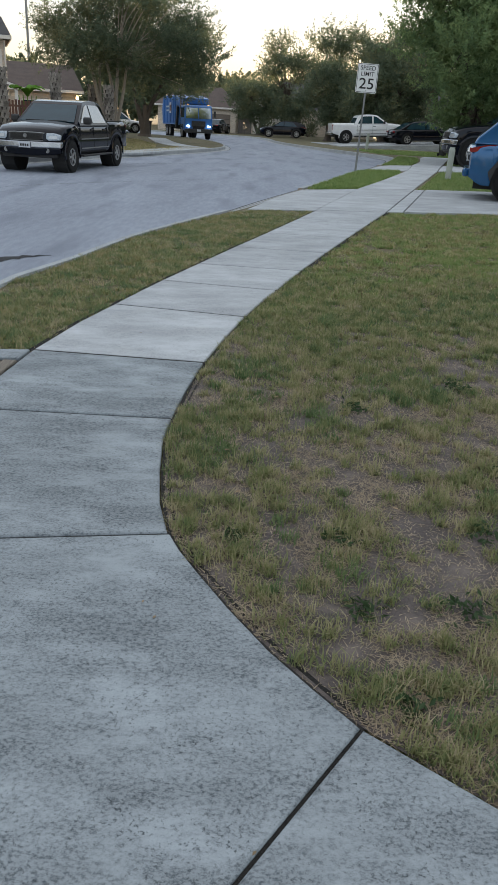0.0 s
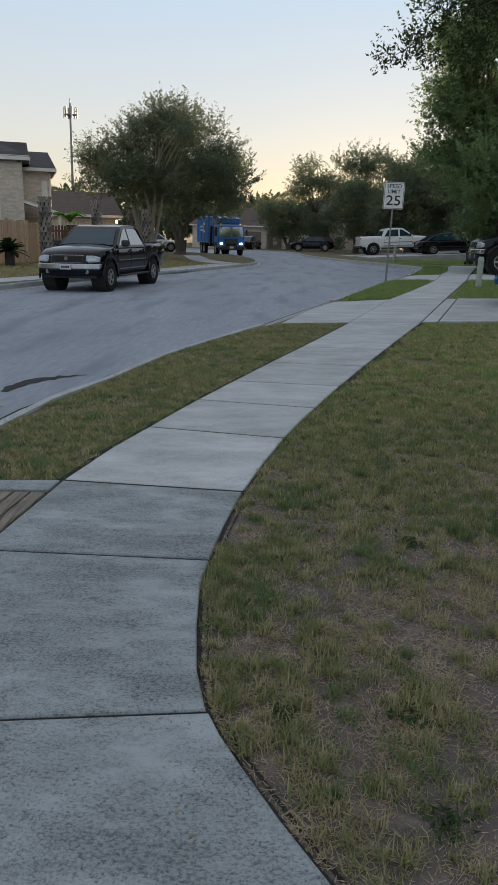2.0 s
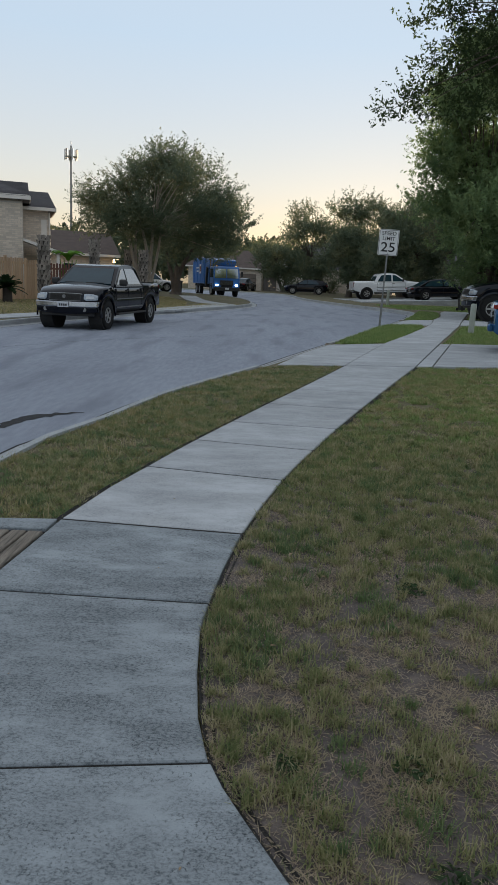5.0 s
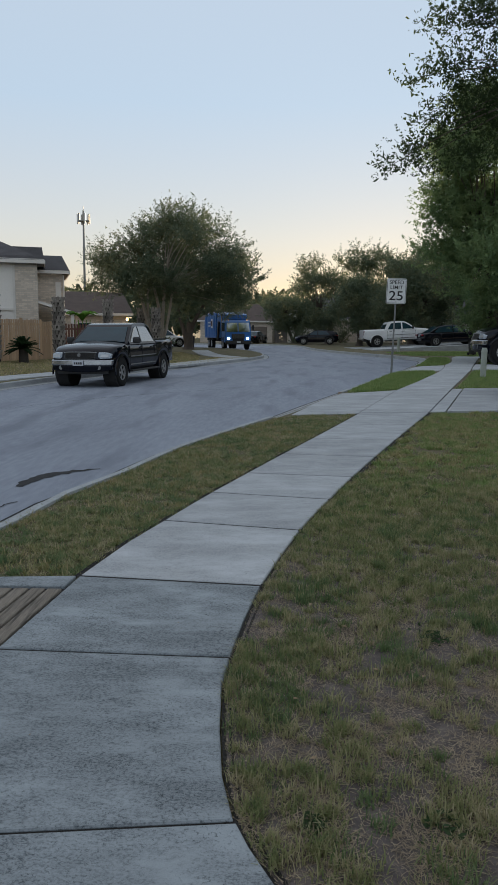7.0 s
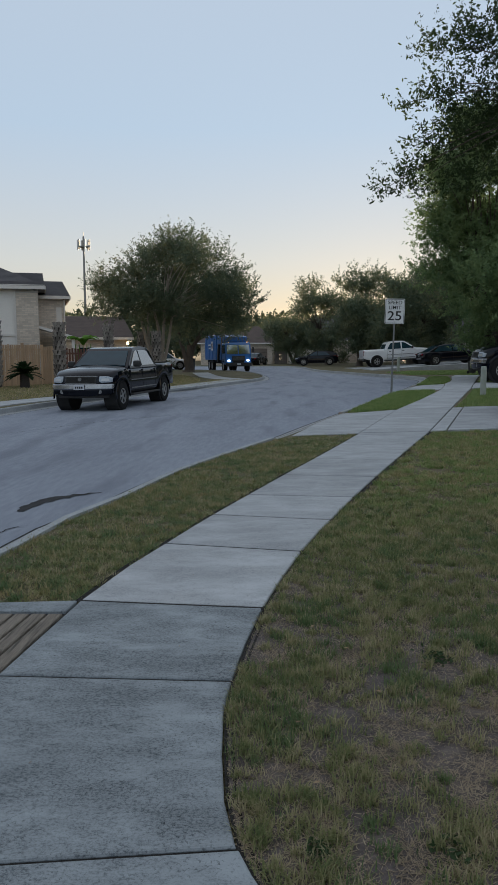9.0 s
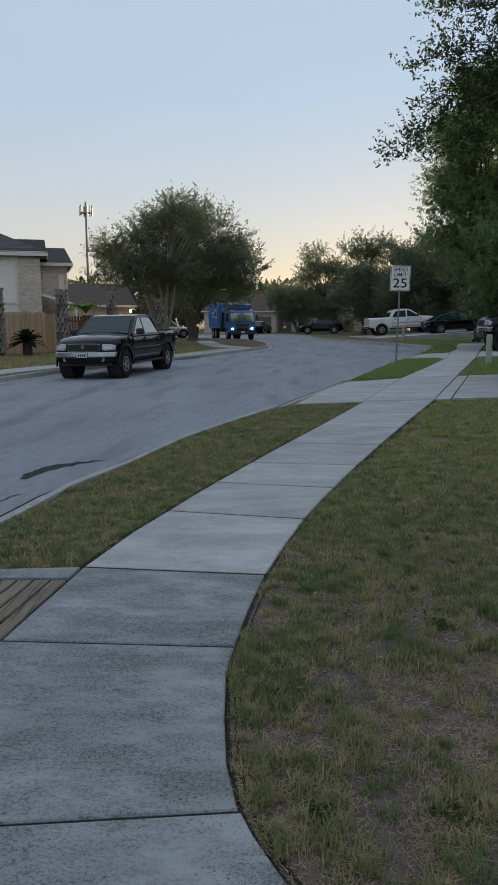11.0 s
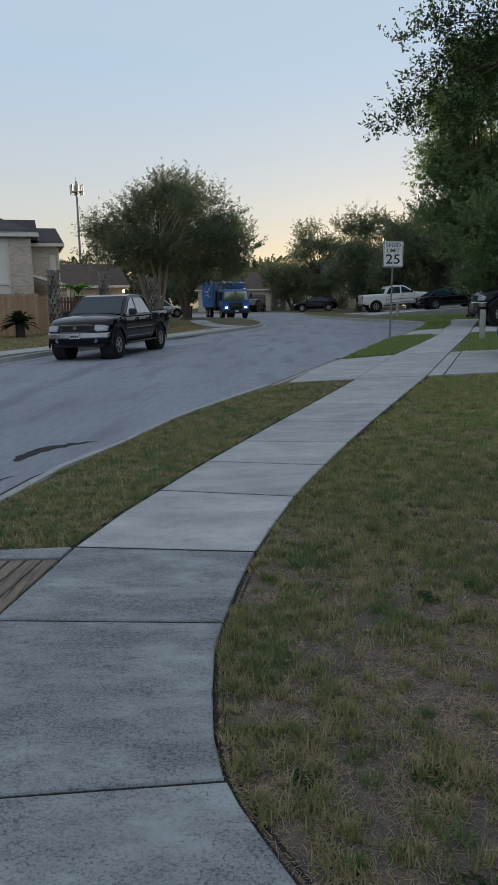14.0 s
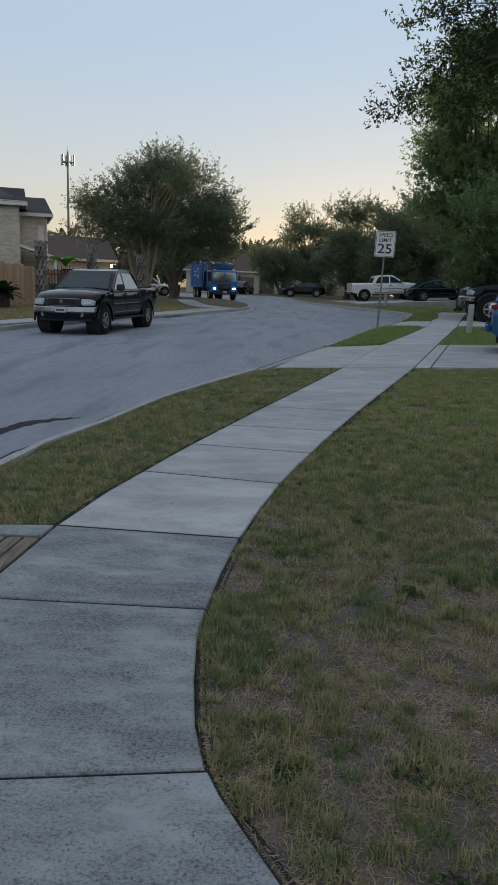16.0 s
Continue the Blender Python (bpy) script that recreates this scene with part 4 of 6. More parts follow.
            part("wheel_well", cylbm((x, s * 0.5, r + 0.02), (x, s * 0.86, r + 0.02), ar - 0.01, n=20), UNDER, t)
    part("rear_bumper", boxbm((-h + 0.06, 0, 0.48), (0.14, 1.20, 0.16)), paint, t, bevel=0.05)
    part("grille", boxbm((h - 0.02, 0, 0.52), (0.05, 0.9, 0.2)), PLASTIC, t, bevel=0.02)
    pl = part("number_plate", boxbm((-h + 0.045, 0, 0.74), (0.02, 0.32, 0.15)), PLATE, t)
    for k in range(4):
        part("plate_bar", boxbm((-h + 0.032, -0.095 + 0.063 * k, 0.735), (0.006, 0.045, 0.06)), INK, pl)
    return t


def on_road(x, y, yaw, road_level=True, lift=0.0):
    """A vehicle's pose with its wheels on the street or on a driveway."""
    c, s = math.cos(radians(yaw)), math.sin(radians(yaw))
    off = -0.15 if road_level else 0.005
    zf, zb = ground_z(x + 1.6 * c, y + 1.6 * s), ground_z(x - 1.6 * c, y - 1.6 * s)
    zl, zr = ground_z(x - 0.8 * s, y + 0.8 * c), ground_z(x + 0.8 * s, y - 0.8 * c)
    return pose(x, y, (zf + zb) / 2 + off + lift, math.degrees(math.atan2(zl - zr, 1.6)), math.degrees(math.atan2(zb - zf, 3.2)), yaw)


black_pickup = pickup(on_road(-5.66, 22.7, -99.2) @ Matrix.Scale(0.97, 4), BLACK_PAINT, "shiny black crew-cab pickup parked at the far kerb")
white_pickup = pickup(on_road(7.6, 60.0, 6, False, 0.175) @ pose(0, 0, 0, 0, -3.0, 0) @ Matrix.Scale(1.06, 4), WHITE_PAINT, "white crew-cab pickup parked nose-in on a driveway", False)
dark_pickup = pickup(on_road(9.85, 29.9, 177, False) @ Matrix.Scale(1.18, 4), BLACK_PAINT, "black pickup with chrome bumper parked on a driveway", False)
blue_suv = car(on_road(6.66, 16.3, -15, False) @ Matrix.Scale(1.06, 4), BLUE_PAINT, "metallic blue compact SUV parked across the driveway", "suv", 1.66, 4.6, True)
black_sedan = car(on_road(10.9, 55.5, 10, False, 0.35) @ pose(0, 0, 0, 0, -3.0, 0), BLACK_PAINT, "black sedan parked on a sloping driveway")
navy_sedan = car(on_road(1.75, 80.0, 176, False), BLACK_PAINT, "dark blue-black estate car parked at the kerb by the bend", "car", 1.52, 4.7, True)
white_car = car(on_road(-12.6, 68.0, 20, False), WHITE_PAINT, "white small car parked behind the tree trunks", "car", 1.6, 4.3, True)
garage_car = car(on_road(-5.6, 93.0, 75, False), BLACK_PAINT, "black car parked before a garage", height=1.5)
garage_car_2 = car(on_road(-8.6, 93.5, 80, False), BLACK_PAINT, "dark SUV parked before a garage", "suv", 1.75, 4.6, True)


def refuse_truck(m):
    """A blue refuse truck with a low cab, an arm over it and a packer body; forward is +x."""
    t = thing("garbage_truck", m, "blue refuse collection truck with lit headlamps on the street", "garbage truck")
    part("chassis", boxbm((-3.2, 0, 0.82), (8.6, 0.9, 0.3)), UNDER, t)
    cab = [(0.95, 0.62), (1.0, 1.55), (0.86, 2.35), (0.72, 2.46), (-0.55, 2.46), (-0.62, 0.75), (0.2, 0.70), (0.4, 0.62)]
    part("cab", prism(cab, lambda x, z: 1.12 - 0.05 * max(0, z - 1.5)), TRUCK_BLUE, t, bevel=0.06, segments=3)
    for s in (1, -1):
        part("windscreen", panel([(1.005, s * 0.04, 1.50), (1.005, s * 1.0, 1.50), (0.90, s * 0.95, 2.26), (0.90, s * 0.04, 2.26)], 0.012), SIDE_GLASS, t)
        part("headlight", boxbm((1.02, s * 0.82, 0.95), (0.06, 0.20, 0.13)), LIT, t, "lit white headlamp")
        part("side_window", panel([(0.70, s * 1.11, 1.55), (0.62, s * 1.09, 2.25), (-0.35, s * 1.09, 2.25), (-0.35, s * 1.11, 1.55)], 0.012), GLASS, t)
        part("door_mirror", boxbm((0.95, s * 1.30, 1.85), (0.10, 0.16, 0.45)), PLASTIC, t, bevel=0.03)
        part("clearance_light", boxbm((0.82, s * 0.8, 2.48), (0.08, 0.10, 0.04)), AMBER, t)
        for x, d in ((0.0, 0), (-4.9, 0.0), (-6.2, 0.0)):
            wheel(t, x, s * 0.98, 0.50, 0.30, s, 0.58, 8)
            part("mudguard", prism([(x + 0.6, 0.8), (x + 0.4, 1.06), (x - 0.4, 1.06), (x - 0.6, 0.8), (x - 0.56, 0.78), (x - 0.38, 1.02), (x + 0.38, 1.02), (x + 0.56, 0.78)], lambda a, b: 0.15), PLASTIC, t).location = (0, s * 1.0, 0)
    part("grille", boxbm((1.01, 0, 1.12), (0.05, 1.1, 0.42)), PLASTIC, t, bevel=0.02)
    for i in range(5):
        part("grille_slat", boxbm((1.04, 0, 0.97 + 0.075 * i), (0.02, 1.0, 0.022)), CHROME, t)
    part("bumper", boxbm((1.08, 0, 0.62), (0.24, 2.2, 0.30)), PLASTIC, t, bevel=0.05)
    part("number_plate", boxbm((1.21, 0, 0.66), (0.012, 0.32, 0.15)), PLATE, t)
    part("exhaust_stack", cylbm((-0.8, -1.0, 1.0), (-0.8, -1.0, 3.05), 0.08, n=12), CHROME, t)
    part("hopper", prism([(-0.80, 1.0), (-0.80, 2.5), (-1.1, 3.0), (-2.4, 3.2), (-2.4, 1.0)], lambda x, z: 1.12), TRUCK_BLUE, t, bevel=0.04)
    part("hopper_guard", prism([(0.15, 2.52), (0.2, 2.95), (-0.4, 3.05), (-1.1, 3.02), (-0.85, 2.52)], lambda x, z: 0.98), TRUCK_BLUE, t, bevel=0.06)
    body = [(-2.45, 1.0), (-2.45, 3.05), (-2.6, 3.2), (-7.0, 3.2), (-7.6, 2.9), (-7.9, 2.2), (-7.7, 1.0)]
    part("packer_body", prism(body, lambda x, z: 1.2), TRUCK_BLUE, t, bevel=0.05, segments=3)
    for x in (-2.9, -4.2, -5.5, -6.8):
        for s in (1, -1):
            part("body_rib", boxbm((x, s * 1.21, 2.05), (0.10, 0.05, 1.9)), TRUCK_BLUE, t)
    for s in (1, -1):
        part("emblem", boxbm((-4.0, s * 1.245, 2.25), (0.7, 0.012, 0.8)), PLATE, t)
        part("emblem_mark", boxbm((-4.0, s * 1.255, 2.25), (0.4, 0.012, 0.45)), RED_LENS, t)
        for k in range(2):
            part("emblem_bar", boxbm((-5.2, s * 1.245, 2.35 - 0.3 * k), (1.2 - 0.3 * k, 0.012, 0.13)), PLATE, t)
    part("lift_arm", boxbm((-1.4, -1.2, 1.6), (0.3, 0.16, 1.6), Euler((0, 0.3, 0))), PLASTIC, t)
    return t


refuse_truck(on_road(-5.55, 63.2, -72))


# ---- sign, marker, bins ----
def speed_sign(x, y, yaw):
    z = ground_z(x, y) - 0.03
    t = thing("speed_limit_sign", pose(x, y, z, 0, 1.0, yaw), "white metal speed limit sign on a thin steel post", "road sign")
    bm = bmesh.new()
    box(bm, (0, 0.0, 1.47), (0.045, 0.008, 2.94))
    box(bm, (-0.02, 0.012, 1.47), (0.006, 0.03, 2.94))
    box(bm, (0.02, 0.012, 1.47), (0.006, 0.03, 2.94))
    part("post", bm, STEEL, t)
    part("sleeve", boxbm((0, 0.006, 0.45), (0.06, 0.05, 0.9)), STEEL, t)
    zc, w, h = 2.56, 0.61, 0.77

    def rounded(w, h, r, y0, y1):
        pts = []
        for cx, cz, a0 in ((w / 2 - r, h / 2 - r, 0), (-w / 2 + r, h / 2 - r, 90), (-w / 2 + r, -h / 2 + r, 180), (w / 2 - r, -h / 2 + r, 270)):
            for k in range(5):
                a = radians(a0 + 22.5 * k)
                pts.append((cx + r * math.cos(a), cz + r * math.sin(a)))
        bm = bmesh.new()
        A = [bm.verts.new((px, y0, zc + pz)) for px, pz in pts]
        B = [bm.verts.new((px, y1, zc + pz)) for px, pz in pts]
        bm.faces.new(A)
        bm.faces.new(list(reversed(B)))
        n = len(pts)
        for i in range(n):
            bm.faces.new((A[i], B[i], B[(i + 1) % n], A[(i + 1) % n]))
        return bm
    plate = part("plate", rounded(w, h, 0.04, -0.012, -0.008), SIGN_WHITE, t)
    part("border", rounded(w - 0.03, h - 0.03, 0.03, -0.0145, -0.0120), INK, plate)
    part("face", rounded(w - 0.055, h - 0.055, 0.022, -0.0165, -0.0145), SIGN_WHITE, plate)
    for text, size, dz, sx in (("SPEED", 0.158, 0.215, 1.05), ("LIMIT", 0.158, 0.06, 1.05), ("25", 0.40, -0.275, 1.16)):
        cu = bpy.data.curves.new("lettering", "FONT")
        cu.body, cu.size, cu.align_x, cu.extrude, cu.offset = text, size, "CENTER", 0.001, 0.001 if size < 0.3 else 0.003
        ob = new("lettering", cu)
        ob.parent = plate
        ob.matrix_basis = Matrix.Translation((0, -0.0185, zc + dz)) @ Euler((radians(90), 0, 0)).to_matrix().to_4x4() @ Matrix.Diagonal((sx, 1, 1, 1))
        cu.materials.append(INK)
    for dz in (0.32, -0.33):
        part("bolt", cylbm((0, -0.02, zc + dz), (0, -0.012, zc + dz), 0.012, n=8), STEEL, t)
    return t


speed_sign(2.81, 23.9, 2)


def marker_post(x, y):
    t = thing("utility_marker_post", pose(x, y, ground_z(x, y) - 0.03), "pale grey-green plastic utility marker post in grass", "marker post")
    part("tube", cylbm((0, 0, 0), (0, 0, 0.74), 0.085, 0.085, 16), PVC, t, smooth=False)
    part("cap", cylbm((0, 0, 0.74), (0, 0, 0.85), 0.092, 0.07, 16), PVC, t)
    return t


marker_post(5.24, 22.2)


def wheelie_bin(x, y, yaw, label, size=1.0):
    t = thing("wheeled_bin", pose(x, y, ground_z(x, y), 0, 0, yaw) @ Matrix.Scale(size, 4), label, "bin", "bins")
    bm = bmesh.new()
    box(bm, (0, 0, 0.52), (0.52, 0.56, 0.88))
    for v in bm.verts:
        if v.co.z < 0.3:
            v.co.x *= 0.8
            v.co.y *= 0.8
    part("body", bm, BIN, t, bevel=0.03)
    part("lid", boxbm((0, 0.0, 1.0), (0.58, 0.64, 0.07)), BIN, t, bevel=0.025)
    for s in (1, -1):
        part("wheel", cylbm((s * 0.2, 0.26, 0.12), (s * 0.27, 0.26, 0.12), 0.12, n=14), TYRE, t)
    part("handle", cylbm((-0.2, 0.34, 0.95), (0.2, 0.34, 0.95), 0.016, n=8), BIN, t)
    return t


wheelie_bin(-9.0, 60.5, 30, "dark plastic wheeled bin at the kerb")
wheelie_bin(9.2, 41.0, 20, "dark plastic wheeled bin beside a driveway", 0.65)
part_small = thing("mailbox_stub", pose(6.1, 47.5, ground_z(6.1, 47.5)), "short pale marker stub beside a driveway", "marker post")
part("tube", cylbm((0, 0, 0), (0, 0, 0.9), 0.09, n=12), PVC, part_small)


# ---- houses, fences ----
def brick_wall(w, h, parent, matrix, openings=(), bricks=True):
    """A brick wall w wide and h high, facing -y of its own frame, with openings (x0, x1, z0, z1)."""
    ob = new("wall")
    ob.parent = parent
    ob.matrix_basis = matrix
    xs = sorted({0, w, *[o[0] for o in openings], *[o[1] for o in openings]})
    zz = sorted({0, h, *[o[2] for o in openings], *[o[3] for o in openings]})
    bm = bmesh.new()
    for x0, x1 in zip(xs, xs[1:]):
        for z0, z1 in zip(zz, zz[1:]):
            cx, cz = (x0 + x1) / 2, (z0 + z1) / 2
            if any(o[0] < cx < o[1] and o[2] < cz < o[3] for o in openings):
                continue
            box(bm, (cx, 0.12, cz), (x1 - x0, 0.22, z1 - z0))
    bmesh.ops.remove_doubles(bm, verts=bm.verts, dist=0.001)
    part("backing", bm, MORTAR if bricks else SIDING, ob)
    return ob


def course_bricks(w, h, parent, openings=()):
    """All bricks of a wall that is too far to pick them apart, joined in one part."""
    V, F = [], []
    bl, bh, g = 0.30, 0.10, 0.012
    rows = int(h / bh)
    for r in range(rows):
        x = -0.15 * (r % 2)
        while x < w:
            x0, x1 = max(0, x) + g / 2, min(w, x + bl) - g / 2
            z0, z1 = r * bh + g / 2, (r + 1) * bh - g / 2
            cx, cz = (x0 + x1) / 2, (z0 + z1) / 2
            if x1 > x0 and not any(o[0] < cx < o[1] and o[2] < cz < o[3] for o in openings):
                k = len(V)
                V += [(x0, -0.004, z0), (x1, -0.004, z0), (x1, -0.004, z1), (x0, -0.004, z1), (x0, 0.01, z0), (x1, 0.01, z0), (x1, 0.01, z1), (x0, 0.01, z1)]
                F += [(k, k + 1, k + 2, k + 3), (k, k + 4, k + 5, k + 1), (k + 3, k + 2, k + 6, k + 7), (k, k + 3, k + 7, k + 4), (k + 1, k + 5, k + 6, k + 2)]
            x += bl
    ob = mesh_ob("bricks", V, F, BRICK_FAR, parent)
    ob["kind"] = "stuff"
    return ob


BRICK_FAR = mat("tan_brick_courses", (0.66, 0.58, 0.49), (0.55, 0.48, 0.40), 0.9, scale=5, fine=30, island=0.14)


def window(parent, x, z, w, h, y=0.0):
    win = new("window")
    win.parent = parent
    win.location = (x, y, z)
    bm = bmesh.new()
    t = 0.07
    box(bm, (w / 2, 0, t / 2), (w, 0.09, t))
    box(bm, (w / 2, 0, h - t / 2), (w, 0.09, t))
    box(bm, (t / 2, 0, h / 2), (t, 0.09, h - 2 * t))
    box(bm, (w - t / 2, 0, h / 2), (t, 0.09, h - 2 * t))
    box(bm, (w / 2, 0, h / 2), (w - 2 * t, 0.06, 0.05))
    part("window_frame", bm, TRIM, win)
    part("pane", boxbm((w / 2, 0.03, h / 2), (w - 0.1, 0.012, h - 0.1)), GLASS, win)
    part("window_sill", boxbm((w / 2, -0.05, -0.04), (w + 0.15, 0.14, 0.07)), TRIM, win)
    return win


def hip_roof(parent, x0, x1, y0, y1, z, rise, material, ridge_in=None, name="roof", over=0.4, edge=None):
    x0, x1, y0, y1 = x0 - over, x1 + over, y0 - over, y1 + over
    ri = (y1 - y0) / 2 if ridge_in is None else ridge_in
    ri = min(ri, (x1 - x0) / 2 - 0.05)
    ym = (y0 + y1) / 2
    V = [(x0, y0, z), (x1, y0, z), (x1, y1, z), (x0, y1, z), (x0 + ri, ym, z + rise), (x1 - ri, ym, z + rise)]
    V += [(a, b, c - 0.16) for a, b, c in V[:4]]
    F = [(0, 1, 5, 4), (1, 2, 5), (2, 3, 4, 5), (3, 0, 4), (0, 6, 7, 1), (1, 7, 8, 2), (2, 8, 9, 3), (3, 9, 6, 0), (6, 9, 8, 7)]
    r = mesh_ob(name, V, F, material, parent)
    f = bmesh.new()
    for a, b in ((0, 1), (1, 2), (2, 3), (3, 0)):
        p, q = Vector(V[a]), Vector(V[b])
        c, d = (p + q) / 2, q - p
        s = (abs(d.x) + 0.05 if abs(d.x) > 0.1 else 0.05, abs(d.y) + 0.05 if abs(d.y) > 0.1 else 0.05, 0.18)
        box(f, (c.x, c.y, z - 0.09), s)
    part("fascia", f, edge or TRIM, r)
    # shingle courses, proud of the deck, on the slope that faces the street
    n = 30
    CV, CF = [], []
    for k in range(n):
        for u, dz in ((k / n, 0.012), ((k + 1) / n, 0.004)):
            CV += [(x0 + ri * u, y0 + (ym - y0) * u, z + rise * u + dz), (x1 - ri * u, y0 + (ym - y0) * u, z + rise * u + dz)]
        b = len(CV) - 4
        CF.append((b, b + 1, b + 3, b + 2))
    mesh_ob("shingle_layer", CV, CF, material, r)["kind"] = "stuff"
    return r


def house(name, m, label, w, d, h, rise, roof_mat, wall="brick", openings=(), ridge_in=None):
    """A house whose front faces -y; openings (x, z, w, h) are windows in the front."""
    t = thing(name, m, label, "house", "houses")
    ops = [(x, x + ww, z, z + hh) for x, z, ww, hh in openings]
    f = brick_wall(w, h, t, Matrix(), ops, wall == "brick")
    if wall == "brick":
        course_bricks(w, h, f, ops)
    for x, z, ww, hh in openings:
        window(f, x, z, ww, hh, 0.05)
    r = brick_wall(d - 0.25, h, t, Matrix.Translation((w, 0.01, 0)) @ Matrix.Rotation(radians(90), 4, "Z"), (), True)
    course_bricks(d - 0.25, h, r)
    bm = bmesh.new()
    box(bm, (0.11, d / 2 + 0.12, h / 2), (0.22, d - 0.28, h))
    box(bm, (w / 2, d - 0.11, h / 2), (w - 0.5, 0.22, h))
    part("rear_wall", bm, SIDING, t)
    hip_roof(t, 0, w, 0, d, h + 0.06, rise, roof_mat, ridge_in)
    return t


# two-storey house behind the fence: cream upper wall with a brick corner, hip roof
GZ = ground_z(-16, 38)
h1 = house("house", pose(-23.32, 36.72, GZ - 0.3, 0, 0, 20), "two-storey cream house with brick corner and grey hip roof", 9.6, 9.0, 5.3, 2.35, SHINGLE, "siding", [(5.12, 3.85, 1.15, 1.08)], 4.9)
hip_roof(h1, 6.9, 9.6, 0.0, 3.4, 5.42, 0.8, SHINGLE, 0.05, "roof", 0.35)
corner = brick_wall(1.15, 5.1, h1, Matrix.Translation((8.44, -0.12, 0)))
course_bricks(1.15, 5.1, corner)
part("trim_band", boxbm((4.2, -0.03, 2.75), (8.3, 0.06, 0.12)), TRIM, h1)
part("corner_board", boxbm((8.37, -0.05, 2.6), (0.12, 0.08, 5.1)), TRIM, h1)
part("roof_vent", boxbm((5.6, 3.0, 7.0), (0.5, 0.5, 0.12)), STEEL, h1, bevel=0.04)
part("roof_dome", cylbm((4.9, 3.3, 6.75), (4.9, 3.2, 6.95), 0.42, 0.36, 14), STEEL, h1)
part("vent_pipe", cylbm((7.4, 1.0, 5.8), (7.4, 1.0, 6.4), 0.05, n=8), STEEL, h1)
part("porch_roof", prism([(0, 3.35), (2.3, 2.65), (2.3, 2.5), (0, 3.2)], lambda x, z: 1.2), TRIM, h1).location = (9.3, 1.2, 0)
part("porch_post", boxbm((11.4, 0.2, 1.25), (0.16, 0.16, 2.5)), TRIM, h1)
wing = house("house", pose(-15.4, 42.6, GZ - 0.3, 0, 0, 20), "brick two-storey wing with grey roof and downpipe", 1.55, 6.0, 4.98, 1.1, SHINGLE, "brick", (), 0.3)
part("downpipe", cylbm((1.6, -0.06, 0), (1.6, -0.06, 4.8), 0.05, n=8), TRIM, wing)
part("window_strip", boxbm((1.3, -0.02, 3.6), (0.3, 0.05, 1.6)), TRIM, wing)
# single-storey house farther along
GZ2 = ground_z(-16, 56)
h2 = house("house", pose(-21.96, 54.2, GZ2 - 0.1, 0, 0, 18), "low brick house with brown shingle roof and porch lamp", 9.0, 9.0, 2.75, 1.75, SHINGLE_BROWN, "brick", [(5.2, 0.9, 1.2, 1.2)], ridge_in=0.4)
part("gable_wing", prism([(0, 0), (0, 3.0), (2.2, 4.9), (4.4, 3.0), (4.4, 0)], lambda x, z: 0.2), BRICK, h2).location = (0.3, 8.0, 0)
lamp = thing("porch_lamp", pose(-13.15, 55.8, GZ2 + 2.15), "small lit warm porch lamp on a brick wall", "lamp")
part("bulb", cylbm((0, 0, 0), (0, 0, 0.22), 0.09, 0.07, 10), WARM, lamp)
part("cap", cylbm((0, 0, 0.22), (0, 0, 0.30), 0.13, 0.03, 10), PLASTIC, lamp)
part("bracket", boxbm((0, 0.7, 0.26), (0.04, 1.4, 0.04)), PLASTIC, lamp)
# garage house at the end of the street
GZ3 = ground_z(-7, 99)
h3 = house("house", pose(-13.5, 99.5, GZ3 - 0.1, 0, 0, 0), "low dark brick house with garage at the bend", 9.7, 9.0, 2.9, 2.3, SHINGLE_BROWN, "brick", [(1.2, 1.0, 1.3, 1.2)], 2.5)
part("garage_door", boxbm((7.0, -0.03, 1.1), (4.0, 0.06, 2.2)), GARAGE_BROWN, h3, bevel=0.01)
for k in range(3):
    part("garage_door_groove", boxbm((7.0, -0.062, 0.55 * (k + 1)), (3.9, 0.01, 0.03)), UNDER, h3)
# house behind the trees across the bend
h4 = house("house", pose(-1.8, 98, ground_z(3, 98) - 0.1, 0, 0, 0), "pale brick house half hidden behind trees", 15.0, 9.0, 3.0, 3.5, SHINGLE, "brick", [(1.0, 0.9, 1.2, 1.4), (9.0, 0.9, 1.4, 1.4)])
part("entry_gable", prism([(0, 0), (0, 3.6), (1.6, 4.9), (3.2, 3.6), (3.2, 0)], lambda x, z: 0.15), TRIM, h4).location = (0.2, -0.5, 0)
for k in range(3):
    part("column", boxbm((4.8 + 1.5 * k, -1.4, 1.5), (0.4, 0.4, 3.0)), BRICK, h4, bevel=0.02)
h5 = house("house", pose(13.6, 66, ground_z(14, 66) - 0.1, 0, 0, 8), "pale house behind the parked cars", 14.0, 9.0, 3.0, 2.3, SHINGLE, "siding", [(2.2, 0.8, 1.6, 1.4)])
part("garage_door", boxbm((6.5, -0.03, 1.1), (3.0, 0.06, 2.2)), TRIM, h5, bevel=0.01)


